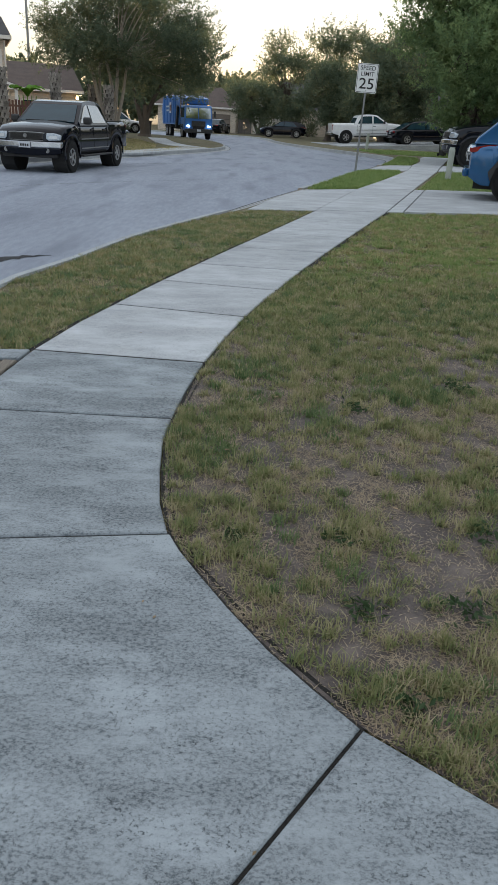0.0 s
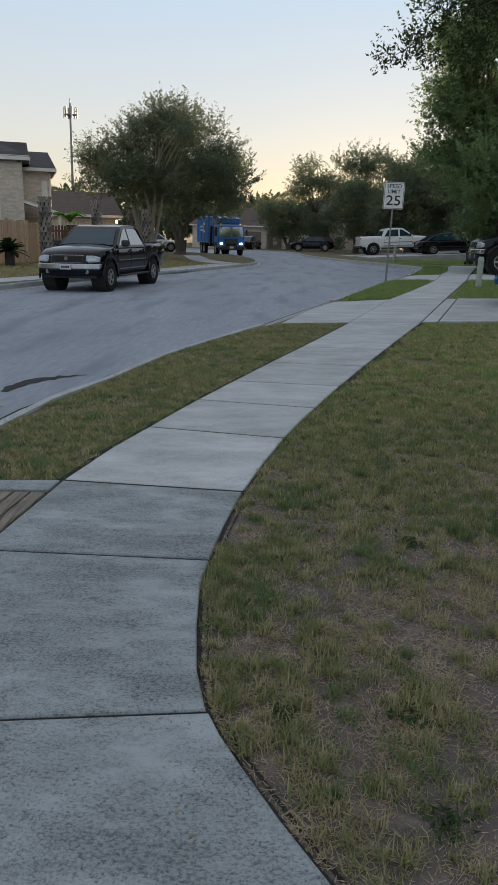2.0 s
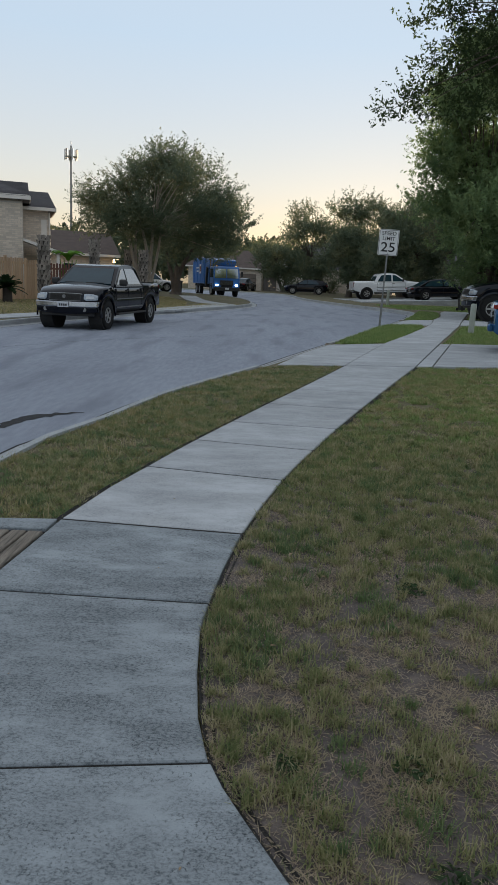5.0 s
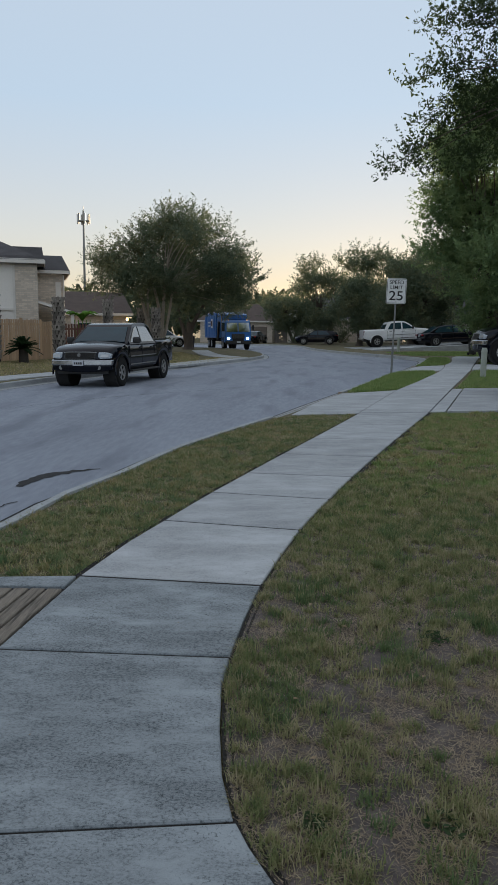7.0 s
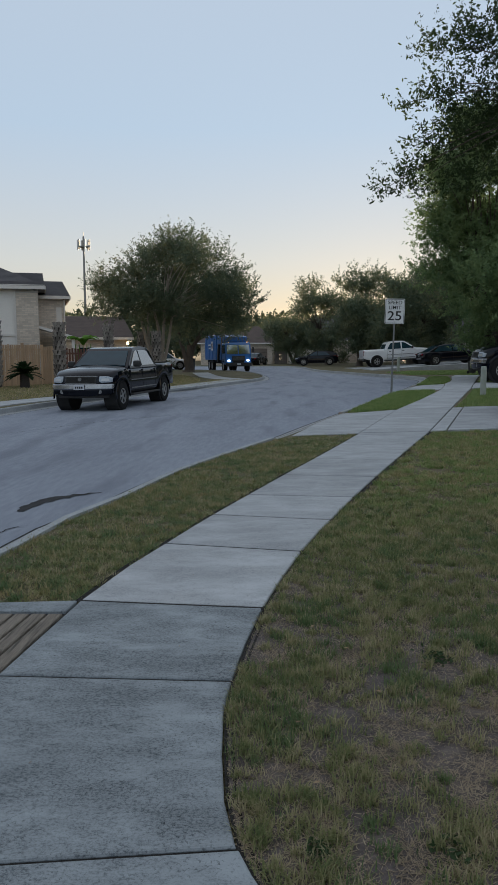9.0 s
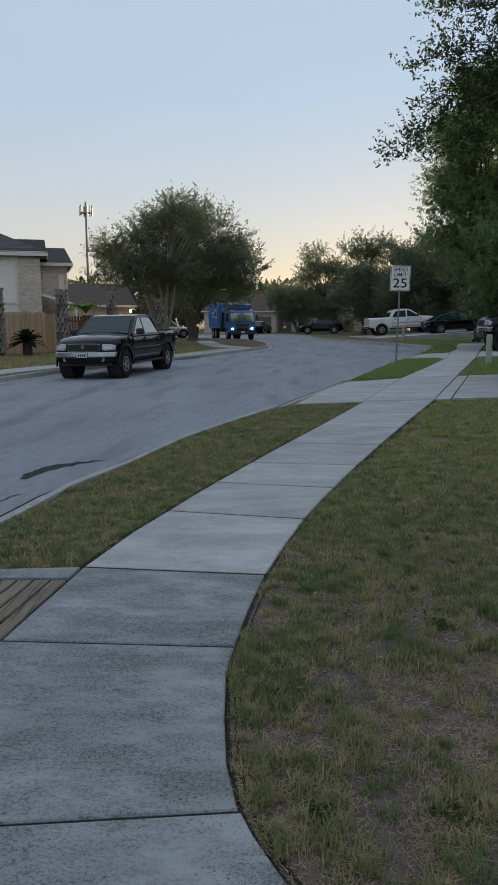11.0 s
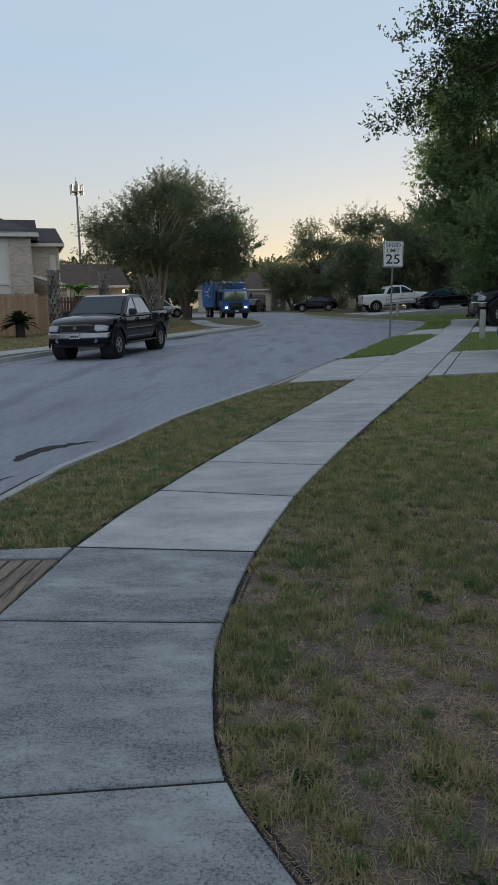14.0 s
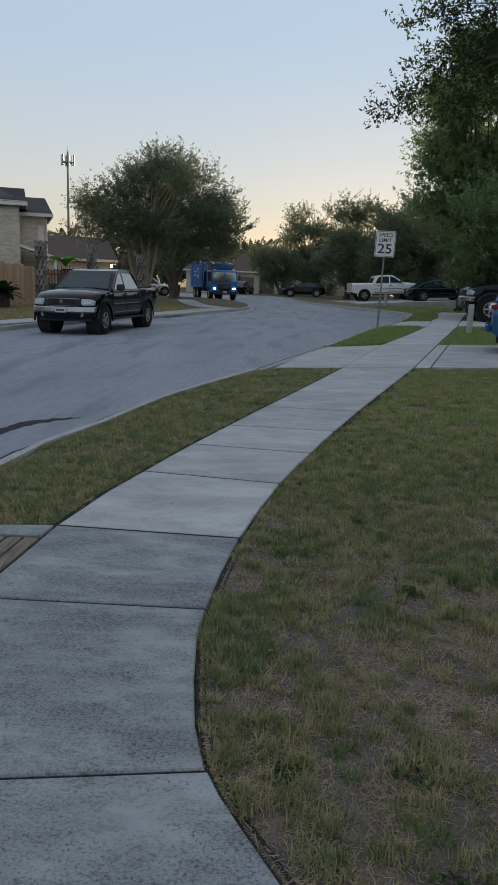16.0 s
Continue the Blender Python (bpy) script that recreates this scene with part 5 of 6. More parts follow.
def fence(name, label, x0, y0, x1, y1, h, material, board=0.14, posts=2.4):
    """A close-boarded fence between two points; every board is its own piece."""
    d = Vector((x1 - x0, y1 - y0))
    ln = d.length
    m = pose(x0, y0, 0, 0, 0, math.degrees(math.atan2(d.y, d.x)))
    t = thing(name, m, label, "fence", "fences", "structure")
    bm = bmesh.new()
    box(bm, (0, 0, h / 2), (board - 0.012, 0.02, h))
    for v in bm.verts:
        if v.co.z > h * 0.9 and abs(v.co.x) > 0.01:
            v.co.x *= 0.8
    me = bpy.data.meshes.new("board")
    bm.to_mesh(me)
    bm.free()
    me.materials.append(material)
    n = int(ln / board)
    for i in range(n):
        p = m @ Vector(((i + 0.5) * board, 0, 0))
        ob = new("board", me)
        ob.parent = t
        ob.location = ((i + 0.5) * board, random.uniform(-0.006, 0.006), ground_z(p.x, p.y) - 0.06 + random.uniform(-0.02, 0.02))
    for i in range(int(ln / posts) + 1):
        p = m @ Vector((i * posts, 0.06, 0))
        part("post", boxbm((min(i * posts, ln), 0.07, ground_z(p.x, p.y) + h / 2), (0.1, 0.1, h + 0.05)), material, t)
    for k in (0.35, h - 0.3):
        part("rail", boxbm((ln / 2, 0.035, ground_z(x0, y0) + k), (ln, 0.04, 0.09)), material, t)
    return t


fence("fence", "new tan cedar board fence behind palm stumps", -14.9, 29.8, -12.55, 35.3, 1.92, FENCE_NEW)
fence("fence", "old dark red-brown board fence", -23.0, 29.2, -15.0, 29.7, 1.9, FENCE_OLD)
fence("fence", "pale weathered board fence panel", -12.5, 35.4, -12.2, 36.1, 1.85, FENCE_NEW)
fence("fence", "dark red board fence beyond the palms", -12.1, 36.2, -8.0, 37.6, 1.75, FENCE_OLD)
fence("fence", "grey board fence between houses at the bend", -3.4, 99, -0.6, 99, 1.9, FENCE_GREY)

# garden shelter roof behind the fence
shelter = thing("garden_shelter", pose(-20.4, 34.6, ground_z(-18, 36), 0, 0, 20), "small open garden shelter with shingled hip roof", "shelter")
hip_roof(shelter, 0, 4.6, 0, 3.0, 2.5, 0.95, SHELTER_ROOF, over=0.35, edge=SHELTER_ROOF)
for x in (0.2, 2.2, 4.4):
    for y in (0.2, 2.8):
        part("post", boxbm((x, y, 1.25), (0.13, 0.13, 2.5)), FENCE_OLD, shelter)
for x, s in ((0.2, 1), (2.2, 1), (2.2, -1), (4.4, -1)):
    part("brace", boxbm((x + s * 0.3, 0.2, 2.2), (0.08, 0.08, 0.8), Euler((0, s * 0.8, 0))), FENCE_OLD, shelter)

# mast with antennas
mast = thing("antenna_mast", pose(-35.2, 120, ground_z(-35, 120)), "tall grey steel antenna mast with panel cluster", "mast")
part("pole", cylbm((0, 0, 0), (0, 0, 20.3), 0.24, 0.14, 12), STEEL, mast)
part("platform", cylbm((0, 0, 18.6), (0, 0, 18.75), 0.9, n=12), STEEL, mast)
for k in range(6):
    a = k * math.pi / 3
    part("antenna_panel", boxbm((0.95 * math.cos(a), 0.95 * math.sin(a), 19.0), (0.22, 0.22, 1.6)), SIGN_WHITE if k % 2 else STEEL, mast, bevel=0.03)
part("rod", cylbm((0, 0, 20.3), (0, 0, 21.0), 0.05, n=6), STEEL, mast)


# ---- trees and plants ----
def tube(V, F, pts, radii, n=8):
    """A tapered limb along points, added to vertex and face lists."""
    k0 = len(V)
    for i, p in enumerate(pts):
        a, b = Vector(pts[max(i - 1, 0)]), Vector(pts[min(i + 1, len(pts) - 1)])
        q = (b - a).to_track_quat("Z", "Y")
        for j in range(n):
            t = 2 * math.pi * j / n
            V.append(tuple(Vector(p) + q @ Vector((math.cos(t), math.sin(t), 0)) * radii[i]))
    for i in range(len(pts) - 1):
        for j in range(n):
            F.append((k0 + i * n + j, k0 + i * n + (j + 1) % n, k0 + (i + 1) * n + (j + 1) % n, k0 + (i + 1) * n + j))


def limb(V, F, p, q, r0, r1, sag, rng, n=7):
    p, q = Vector(p), Vector(q)
    pts, rad = [], []
    side = Vector((rng.uniform(-1, 1), rng.uniform(-1, 1), 0)) * (q - p).length * 0.08
    for i in range(6):
        t = i / 5
        pts.append(p.lerp(q, t) + side * math.sin(math.pi * t) + Vector((0, 0, sag * math.sin(math.pi * t))))
        rad.append(r0 + (r1 - r0) * t)
    tube(V, F, pts, rad, n)


def leaf_mesh(name, C, N, size, rs, material, parent, long=1.7, flat=0.0):
    """Folded pointed leaves at centres C with half-length size; all one mesh."""
    n = len(C)
    d = rs.normal(size=(n, 3))
    if flat:
        d[:, 2] *= 1 - flat
    d /= np.linalg.norm(d, axis=1)[:, None]
    e = rs.normal(size=(n, 3))
    s = np.cross(d, e)
    s /= np.linalg.norm(s, axis=1)[:, None] + 1e-9
    u = np.cross(d, s)
    L = size * rs.uniform(0.6, 1.4, n)[:, None]
    W = L / long
    v = np.stack([C - d * L, C + s * W * 0.6 + u * W * 0.25, C + d * L, C - s * W * 0.6 + u * W * 0.25], 1).reshape(-1, 3)
    me = bpy.data.meshes.new(name)
    me.vertices.add(4 * n)
    me.vertices.foreach_set("co", v.astype(np.float32).ravel())
    me.loops.add(6 * n)
    base = (np.arange(n) * 4)[:, None]
    me.loops.foreach_set("vertex_index", (base + np.array([0, 1, 2, 0, 2, 3])).astype(np.int32).ravel())
    me.polygons.add(2 * n)
    me.polygons.foreach_set("loop_start", (np.arange(2 * n) * 3).astype(np.int32))
    me.update()
    me.validate()
    me.materials.append(material)
    ob = new(name, me)
    ob.parent = parent
    return ob


def clumps(blobs, per_m3, rs, spread=0.45, sprig=32):
    """Leaf centres: sprigs scattered through the outer part of ragged ellipsoids."""
    out = []
    for cx, cy, cz, rx, ry, rz in blobs:
        n = max(20, int(per_m3 * rx * ry * rz * 4.2 / sprig))
        d = rs.normal(size=(n, 3))
        d /= np.linalg.norm(d, axis=1)[:, None]
        r = rs.uniform(0.25, 1.0, n) ** 0.5
        rag = 1 + 0.28 * np.sin(d[:, 0] * 5 + cx * 3) * np.cos(d[:, 1] * 4 + cy) + 0.22 * np.sin(d[:, 2] * 7 + cz * 2 + d[:, 0] * 3)
        c = np.array([cx, cy, cz]) + d * (r * rag)[:, None] * np.array([rx, ry, rz])
        g = d * np.array([1, 1, 0.5]) + np.array([0, 0, 0.55]) + rs.normal(size=(n, 3)) * 0.35
        g /= np.linalg.norm(g, axis=1)[:, None]
        u = rs.uniform(-0.6, 1.0, (n, sprig, 1))
        k = g[:, None, :] * u * spread * 2.1 * rs.uniform(0.5, 1.3, (n, 1, 1)) + rs.normal(size=(n, sprig, 3)) * spread * 0.20 * (1.15 - 0.7 * np.abs(u))
        out.append((c[:, None, :] + k).reshape(-1, 3))
    return np.concatenate(out)


def crown_blobs(rs, c, r, n, size, floor=None):
    """n ragged blobs of a given size filling an ellipsoid crown, fuller at the outside."""
    out = []
    while len(out) < n:
        d = rs.normal(size=3)
        d /= np.linalg.norm(d)
        k = rs.uniform(0.15, 1) ** 0.45
        p = np.array(c) + d * k * np.array(r)
        if floor is not None and p[2] < floor:
            continue
        s = size * rs.uniform(0.6, 1.25)
        out.append((p[0], p[1], p[2], s, s, s * 0.75))
    return out


def tree(name, x, y, label, trunks, blobs, leaf, density, material, bark, seed, spread=0.4, drop=0.1, long=1.7, sprig=32):
    """trunks: (dx, dy, top x, y, z, radius) of each stem, from the foot; blobs: crown parts relative to the foot."""
    rs, rng = np.random.RandomState(seed), random.Random(seed)
    z = ground_z(x, y) - drop
    t = thing(name, pose(x, y, z), label, "tree", "street trees")
    V, F = [], []
    tops = []
    for dx, dy, tx, ty, tz, r in trunks:
        limb(V, F, (dx, dy, 0), (tx, ty, tz), r, r * 0.55, 0, rng, 10)
        tube(V, F, [(dx, dy, 0), (dx * 0.98, dy * 0.98, 0.25)], [r * 1.5, r * 1.02], 10)
        tops.append(Vector((tx, ty, tz)))
    for b in blobs:
        q = Vector(b[:3])
        p = min(tops, key=lambda v: (v - q).length)
        limb(V, F, p, q, leaf * 0.6, leaf * 0.14, 0.2, rng, 6)
    mesh_ob("trunk", V, F, bark, t)
    C = clumps(blobs, density, rs, spread, sprig)
    leaf_mesh("crown", C, None, leaf, rs, material, t, long)
    return t


rs = np.random.RandomState(5)
# big oak across the street, several stems
bl = crown_blobs(rs, (0.2, 0, 5.5), (4.4, 3.8, 2.6), 62, 0.95, 3.4) + [(1.1 * k + 0.2 * (k % 2), 0.5 * (k % 3) - 0.5, 8.0 - 0.13 * (k - 0.5) ** 2, 0.38, 0.38, 1.0) for k in (-2.4, -1.6, -0.8, 0, 0.7, 1.4, 2.1, 2.8)] + [(-4.3, 0.2, 4.2, 0.9, 0.9, 0.6), (3.6, 0.5, 3.0, 1.0, 0.9, 0.7), (4.3, 0.3, 3.6, 0.8, 0.8, 0.6)]
tree("oak_tree", -8.0, 45.5, "large dark-leaved oak with several pale stems", [(-0.95, 0, -1.9, 0.2, 3.7, 0.15), (-0.8, 0.1, -1.1, 0.3, 4.1, 0.14), (-0.7, 0, -0.35, -0.2, 4.1, 0.14), (-1.0, 0.2, -1.5, 0.5, 3.9, 0.12), (-0.75, -0.2, 0.0, 0.4, 3.8, 0.12)], bl, 0.064, 800, OAK_LEAF_HAZED, BARK_PALE, 11, 0.40)
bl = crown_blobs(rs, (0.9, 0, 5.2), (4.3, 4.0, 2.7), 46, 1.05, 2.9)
tree("oak_tree", -8.9, 58.5, "dark-leaved oak with a short forked trunk", [(0, 0, 0.1, 0, 2.2, 0.40), (0, 0, -1.0, 0.2, 3.6, 0.22), (0, 0, 1.2, 0.2, 3.6, 0.22)], bl, 0.085, 280, OAK_LEAF_HAZED, BARK, 12, 0.28)
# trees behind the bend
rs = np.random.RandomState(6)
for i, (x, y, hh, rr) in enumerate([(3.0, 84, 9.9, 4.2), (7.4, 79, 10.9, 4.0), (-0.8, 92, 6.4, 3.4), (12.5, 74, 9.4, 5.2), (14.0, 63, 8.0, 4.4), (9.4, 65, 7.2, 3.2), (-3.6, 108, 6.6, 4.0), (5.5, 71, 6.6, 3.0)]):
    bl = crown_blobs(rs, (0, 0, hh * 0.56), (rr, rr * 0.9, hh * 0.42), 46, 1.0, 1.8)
    tree("oak_tree", x, y, "rounded dark oak behind the bend of the street", [(0, 0, 0.1, 0.1, 2.4, 0.32), (0, 0, -0.9, 0.3, 3.8, 0.2), (0, 0, 1.0, 0, 3.8, 0.2)], bl, 0.085, 300, OAK_LEAF_HAZED, BARK, 20 + i, 0.42)
# oak beside the dark pickup
rs = np.random.RandomState(9)
bl = crown_blobs(rs, (1.2, 0, 4.9), (5.0, 4.0, 3.6), 96, 0.9, 1.7) + crown_blobs(rs, (1.3, 0, 8.5), (4.7, 3.2, 3.6), 74, 0.95, 4.6) + [(-2.7 + 0.12 * k, 0.3 * (k % 2), 6.2 + 0.5 * k, 0.9, 0.9, 0.8) for k in range(7)]
tree("oak_tree", 8.6, 33.6, "full green oak over the parked pickup", [(0, 0, 0.0, 0, 2.6, 0.30), (0, 0, -0.7, 0.2, 4.4, 0.2), (0, 0, 1.0, 0.2, 4.4, 0.2)], bl, 0.072, 760, OAK_LEAF, BARK, 31, 0.34)
bl = crown_blobs(rs, (0.8, 0, 7.6), (4.6, 4.2, 5.2), 54, 1.3, 2.0)
tree("oak_tree", 14.0, 45.0, "tall dense oak behind the driveway", [(0, 0, 0.0, 0, 2.8, 0.34), (0, 0, -1.0, 0.2, 4.6, 0.2), (0, 0, 1.0, 0.2, 4.6, 0.2)], bl, 0.12, 210, OAK_LEAF, BARK, 32, 0.3)
# near oak on the lawn, whose boughs reach over the pavement
near_blobs = [(-3.75, 0.9, 3.93, 0.3, 0.3, 0.16), (-3.4, 1.0, 4.3, 0.35, 0.3, 0.2), (-3.45, 0.9, 5.15, 0.3, 0.3, 0.16), (-1.4, 1.1, 4.2, 0.6, 0.5, 0.35), (-2.4, 1.0, 4.1, 0.55, 0.5, 0.26), (-3.3, 0.9, 4.0, 0.40, 0.35, 0.22), (-2.9, 1.0, 4.6, 0.5, 0.5, 0.3), (-2.5, 1.2, 5.1, 0.6, 0.5, 0.35), (-3.0, 0.8, 5.3, 0.45, 0.4, 0.22), (-1.9, 1.1, 4.7, 0.6, 0.6, 0.4), (-1.8, 1.0, 5.4, 0.7, 0.6, 0.4), (-2.9, 0.9, 5.95, 0.5, 0.4, 0.25), (-2.1, 0.9, 6.1, 0.7, 0.6, 0.4), (-1.3, 1.0, 5.0, 0.7, 0.7, 0.5), (-1.0, 1.0, 6.0, 0.9, 0.7, 0.6), (-1.4, 0.9, 6.9, 0.9, 0.8, 0.5), (0.2, 0.5, 5.6, 1.2, 1.2, 0.9), (0.4, -0.5, 6.6, 1.4, 1.4, 0.9), (1.2, 0, 5.6, 1.2, 1.2, 0.9)]
tree("oak_tree", 5.0, 11.2, "young green oak whose leafy boughs overhang the lawn", [(0, 0, 0.1, 0, 3.6, 0.17), (0.1, 0, -0.9, 0.6, 5.0, 0.07), (0.1, 0, 0.5, 0.1, 5.6, 0.08)], near_blobs, 0.031, 4600, OAK_LEAF_SILHOUETTE, BARK, 41, 0.115, long=1.5, sprig=13)


def far_belt(name, label, rows, leaf, seed):
    """Far woods: many leaf clumps, one object."""
    rs = np.random.RandomState(seed)
    t = thing(name, Matrix(), label, "trees", kind="stuff")
    blobs = []
    for x0, x1, y0, y1, n, h0, h1 in rows:
        for i in range(n):
            x, y, h = rs.uniform(x0, x1), rs.uniform(y0, y1), rs.uniform(h0, h1)
            z = ground_z(x, y)
            for k in range(5):
                blobs.append((x + rs.uniform(-2.2, 2.2), y + rs.uniform(-2, 2), z + h * rs.uniform(0.2, 0.9), 2.2, 2.0, h * 0.2))
    leaf_mesh("crown", clumps(blobs, 9, rs, 0.5), None, leaf, rs, OAK_LEAF_HAZED, t)


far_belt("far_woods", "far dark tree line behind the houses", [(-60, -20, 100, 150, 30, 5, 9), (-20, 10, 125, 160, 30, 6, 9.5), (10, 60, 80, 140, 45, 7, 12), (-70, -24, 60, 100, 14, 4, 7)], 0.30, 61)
# Out of view: added so the vehicles mirror dark trees, not bright horizon.
far_belt("far_woods", "unseen tree belt added around and behind the walker to darken reflections", [(-60, 60, -60, -35, 50, 6, 11), (25, 50, -30, 60, 26, 6, 10), (-60, -34, -30, 40, 22, 6, 10)], 0.35, 62)


def palm_stump(x, y, h, r, label):
    """A palm trunk cut off at the top, with crossed leaf bases."""
    t = thing("palm_stump", pose(x, y, ground_z(x, y) - 0.05), label, "palm", "palm stumps")
    part("trunk", cylbm((0, 0, 0), (0, 0, h), r * 0.9, r * 0.82, 14), PALM_BARK, t)
    V, F = [], []
    n = 9
    rows = int(h / 0.2)
    for k in range(rows):
        for j in range(n):
            a = 2 * math.pi * (j + 0.5 * (k % 2)) / n + random.uniform(-0.1, 0.1)
            z = 0.1 + k * h / rows
            o, tn = Vector((math.cos(a), math.sin(a), 0)), Vector((-math.sin(a), math.cos(a), 0))
            b = len(V)
            p = o * r * 0.8 + Vector((0, 0, z))
            q = o * r * random.uniform(1.1, 1.3) + Vector((0, 0, z + 0.26)) + tn * 0.05
            for s in (-0.09, 0.09):
                V += [tuple(p + tn * s), tuple(q + tn * s * 0.5), tuple(q + tn * s * 0.5 - o * 0.05)]
            F += [(b, b + 1, b + 4, b + 3), (b + 1, b + 2, b + 5, b + 4), (b, b + 2, b + 1), (b + 3, b + 4, b + 5)]
    mesh_ob("leaf_base_crust", V, F, PALM_BASE, t, "criss-cross grey leaf bases")["kind"] = "stuff"
    return t


for x, y, h, r in ((-13.3, 31.7, 2.78, 0.26), (-11.2, 34, 2.8, 0.27), (-9.95, 38, 2.85, 0.25), (-9.95, 46, 2.7, 0.25), (-8.65, 44, 2.65, 0.27)):
    palm_stump(x, y, h, r, "bare grey palm trunk with cropped top on dry grass")


def sago(x, y):
    t = thing("sago_palm", pose(x, y, ground_z(x, y) - 0.03), "dark green sago palm with a thick short trunk", "palm")
    part("trunk", cylbm((0, 0, 0), (0, 0, 0.62), 0.21, 0.19, 12), PALM_BARK, t)
    rng = random.Random(3)
    for i in range(64):
        a, el = rng.uniform(0, 6.28), rng.uniform(-0.05, 1.45)
        V, F = [], []
        o = Vector((math.cos(a), math.sin(a), 0))
        tn = Vector((-math.sin(a), math.cos(a), 0))
        n = 14
        for k in range(n):
            u = k / (n - 1)
            r = 0.85 * u
            p = Vector((0, 0, 0.6)) + o * r * math.cos(el) + Vector((0, 0, r * math.sin(el) - 0.3 * u * u))
            w = (0.17 if k % 2 else 0.06) * math.sin(math.pi * min(1, u * 0.9 + 0.1)) + 0.006
            V += [tuple(p - tn * w + Vector((0, 0, 0.03))), tuple(p), tuple(p + tn * w + Vector((0, 0, 0.03)))]
        for k in range(n - 1):
            F += [(3 * k, 3 * k + 1, 3 * k + 4, 3 * k + 3), (3 * k + 1, 3 * k + 2, 3 * k + 5, 3 * k + 4)]
        mesh_ob("frond", V, F, FROND, t)
    return t


sago(-12.0, 31.6)

banana = thing("leafy_shrub", pose(-10.9, 36.7, ground_z(-11, 36)), "bright green broad-leaved shrub above the fence", "shrub")
rng = random.Random(8)
V, F = [], []
for i in range(5):
    tube(V, F, [(0.1 * i - 0.2, 0, 0), (0.2 * i - 0.4, 0, 1.9)], [0.04, 0.02], 6)
mesh_ob("stem", V, F, BANANA, banana)
for i in range(16):
    a, l = rng.uniform(0, 6.28), rng.uniform(0.5, 0.95)
    o, tn = Vector((math.cos(a), math.sin(a), 0)), Vector((-math.sin(a), math.cos(a), 0))
    V, F = [], []
    for k in range(6):
        u = k / 5
        p = Vector((rng.uniform(-0.05, 0.05), 0, 1.85)) + o * l * u + Vector((0, 0, 1.5 * l * u - 1.1 * l * u * u))
        w = 0.16 * math.sin(math.pi * (0.1 + 0.88 * u))
        V += [tuple(p - tn * w + Vector((0, 0, 0.04))), tuple(p), tuple(p + tn * w + Vector((0, 0, 0.04)))]
    for k in range(5):
        F += [(3 * k, 3 * k + 1, 3 * k + 4, 3 * k + 3), (3 * k + 1, 3 * k + 2, 3 * k + 5, 3 * k + 4)]
    mesh_ob("leaf", V, F, BANANA, banana)


def bush(x, y, r, h, label, seed, mt=None):
    rs = np.random.RandomState(seed)
    t = thing("bush", pose(x, y, ground_z(x, y) - 0.05), label, "bush", "bushes")
    bl = crown_blobs(rs, (0, 0, h * 0.5), (r * 0.8, r * 0.8, h * 0.45), 9, r * 0.5, 0.1)
    V, F = [], []
    for b in bl:
        limb(V, F, (0, 0, 0), b[:3], 0.03, 0.01, 0, random.Random(seed), 5)
    mesh_ob("stem", V, F, BARK, t)
    leaf_mesh("leaves", clumps(bl, 180, rs, 0.12), None, 0.06, rs, mt or OAK_LEAF_HAZED, t)


bush(-9.9, 52, 0.9, 1.6, "dark bush beside the oak stems", 72)
bush(-0.2, 88, 1.6, 2.4, "clipped dark bush before the pale house", 73)
bush(4.8, 92, 1.3, 1.5, "dark bush under the trees", 74)
bush(-15.3, 29.4, 0.5, 1.9, "thin twiggy bush at the fence corner", 75)


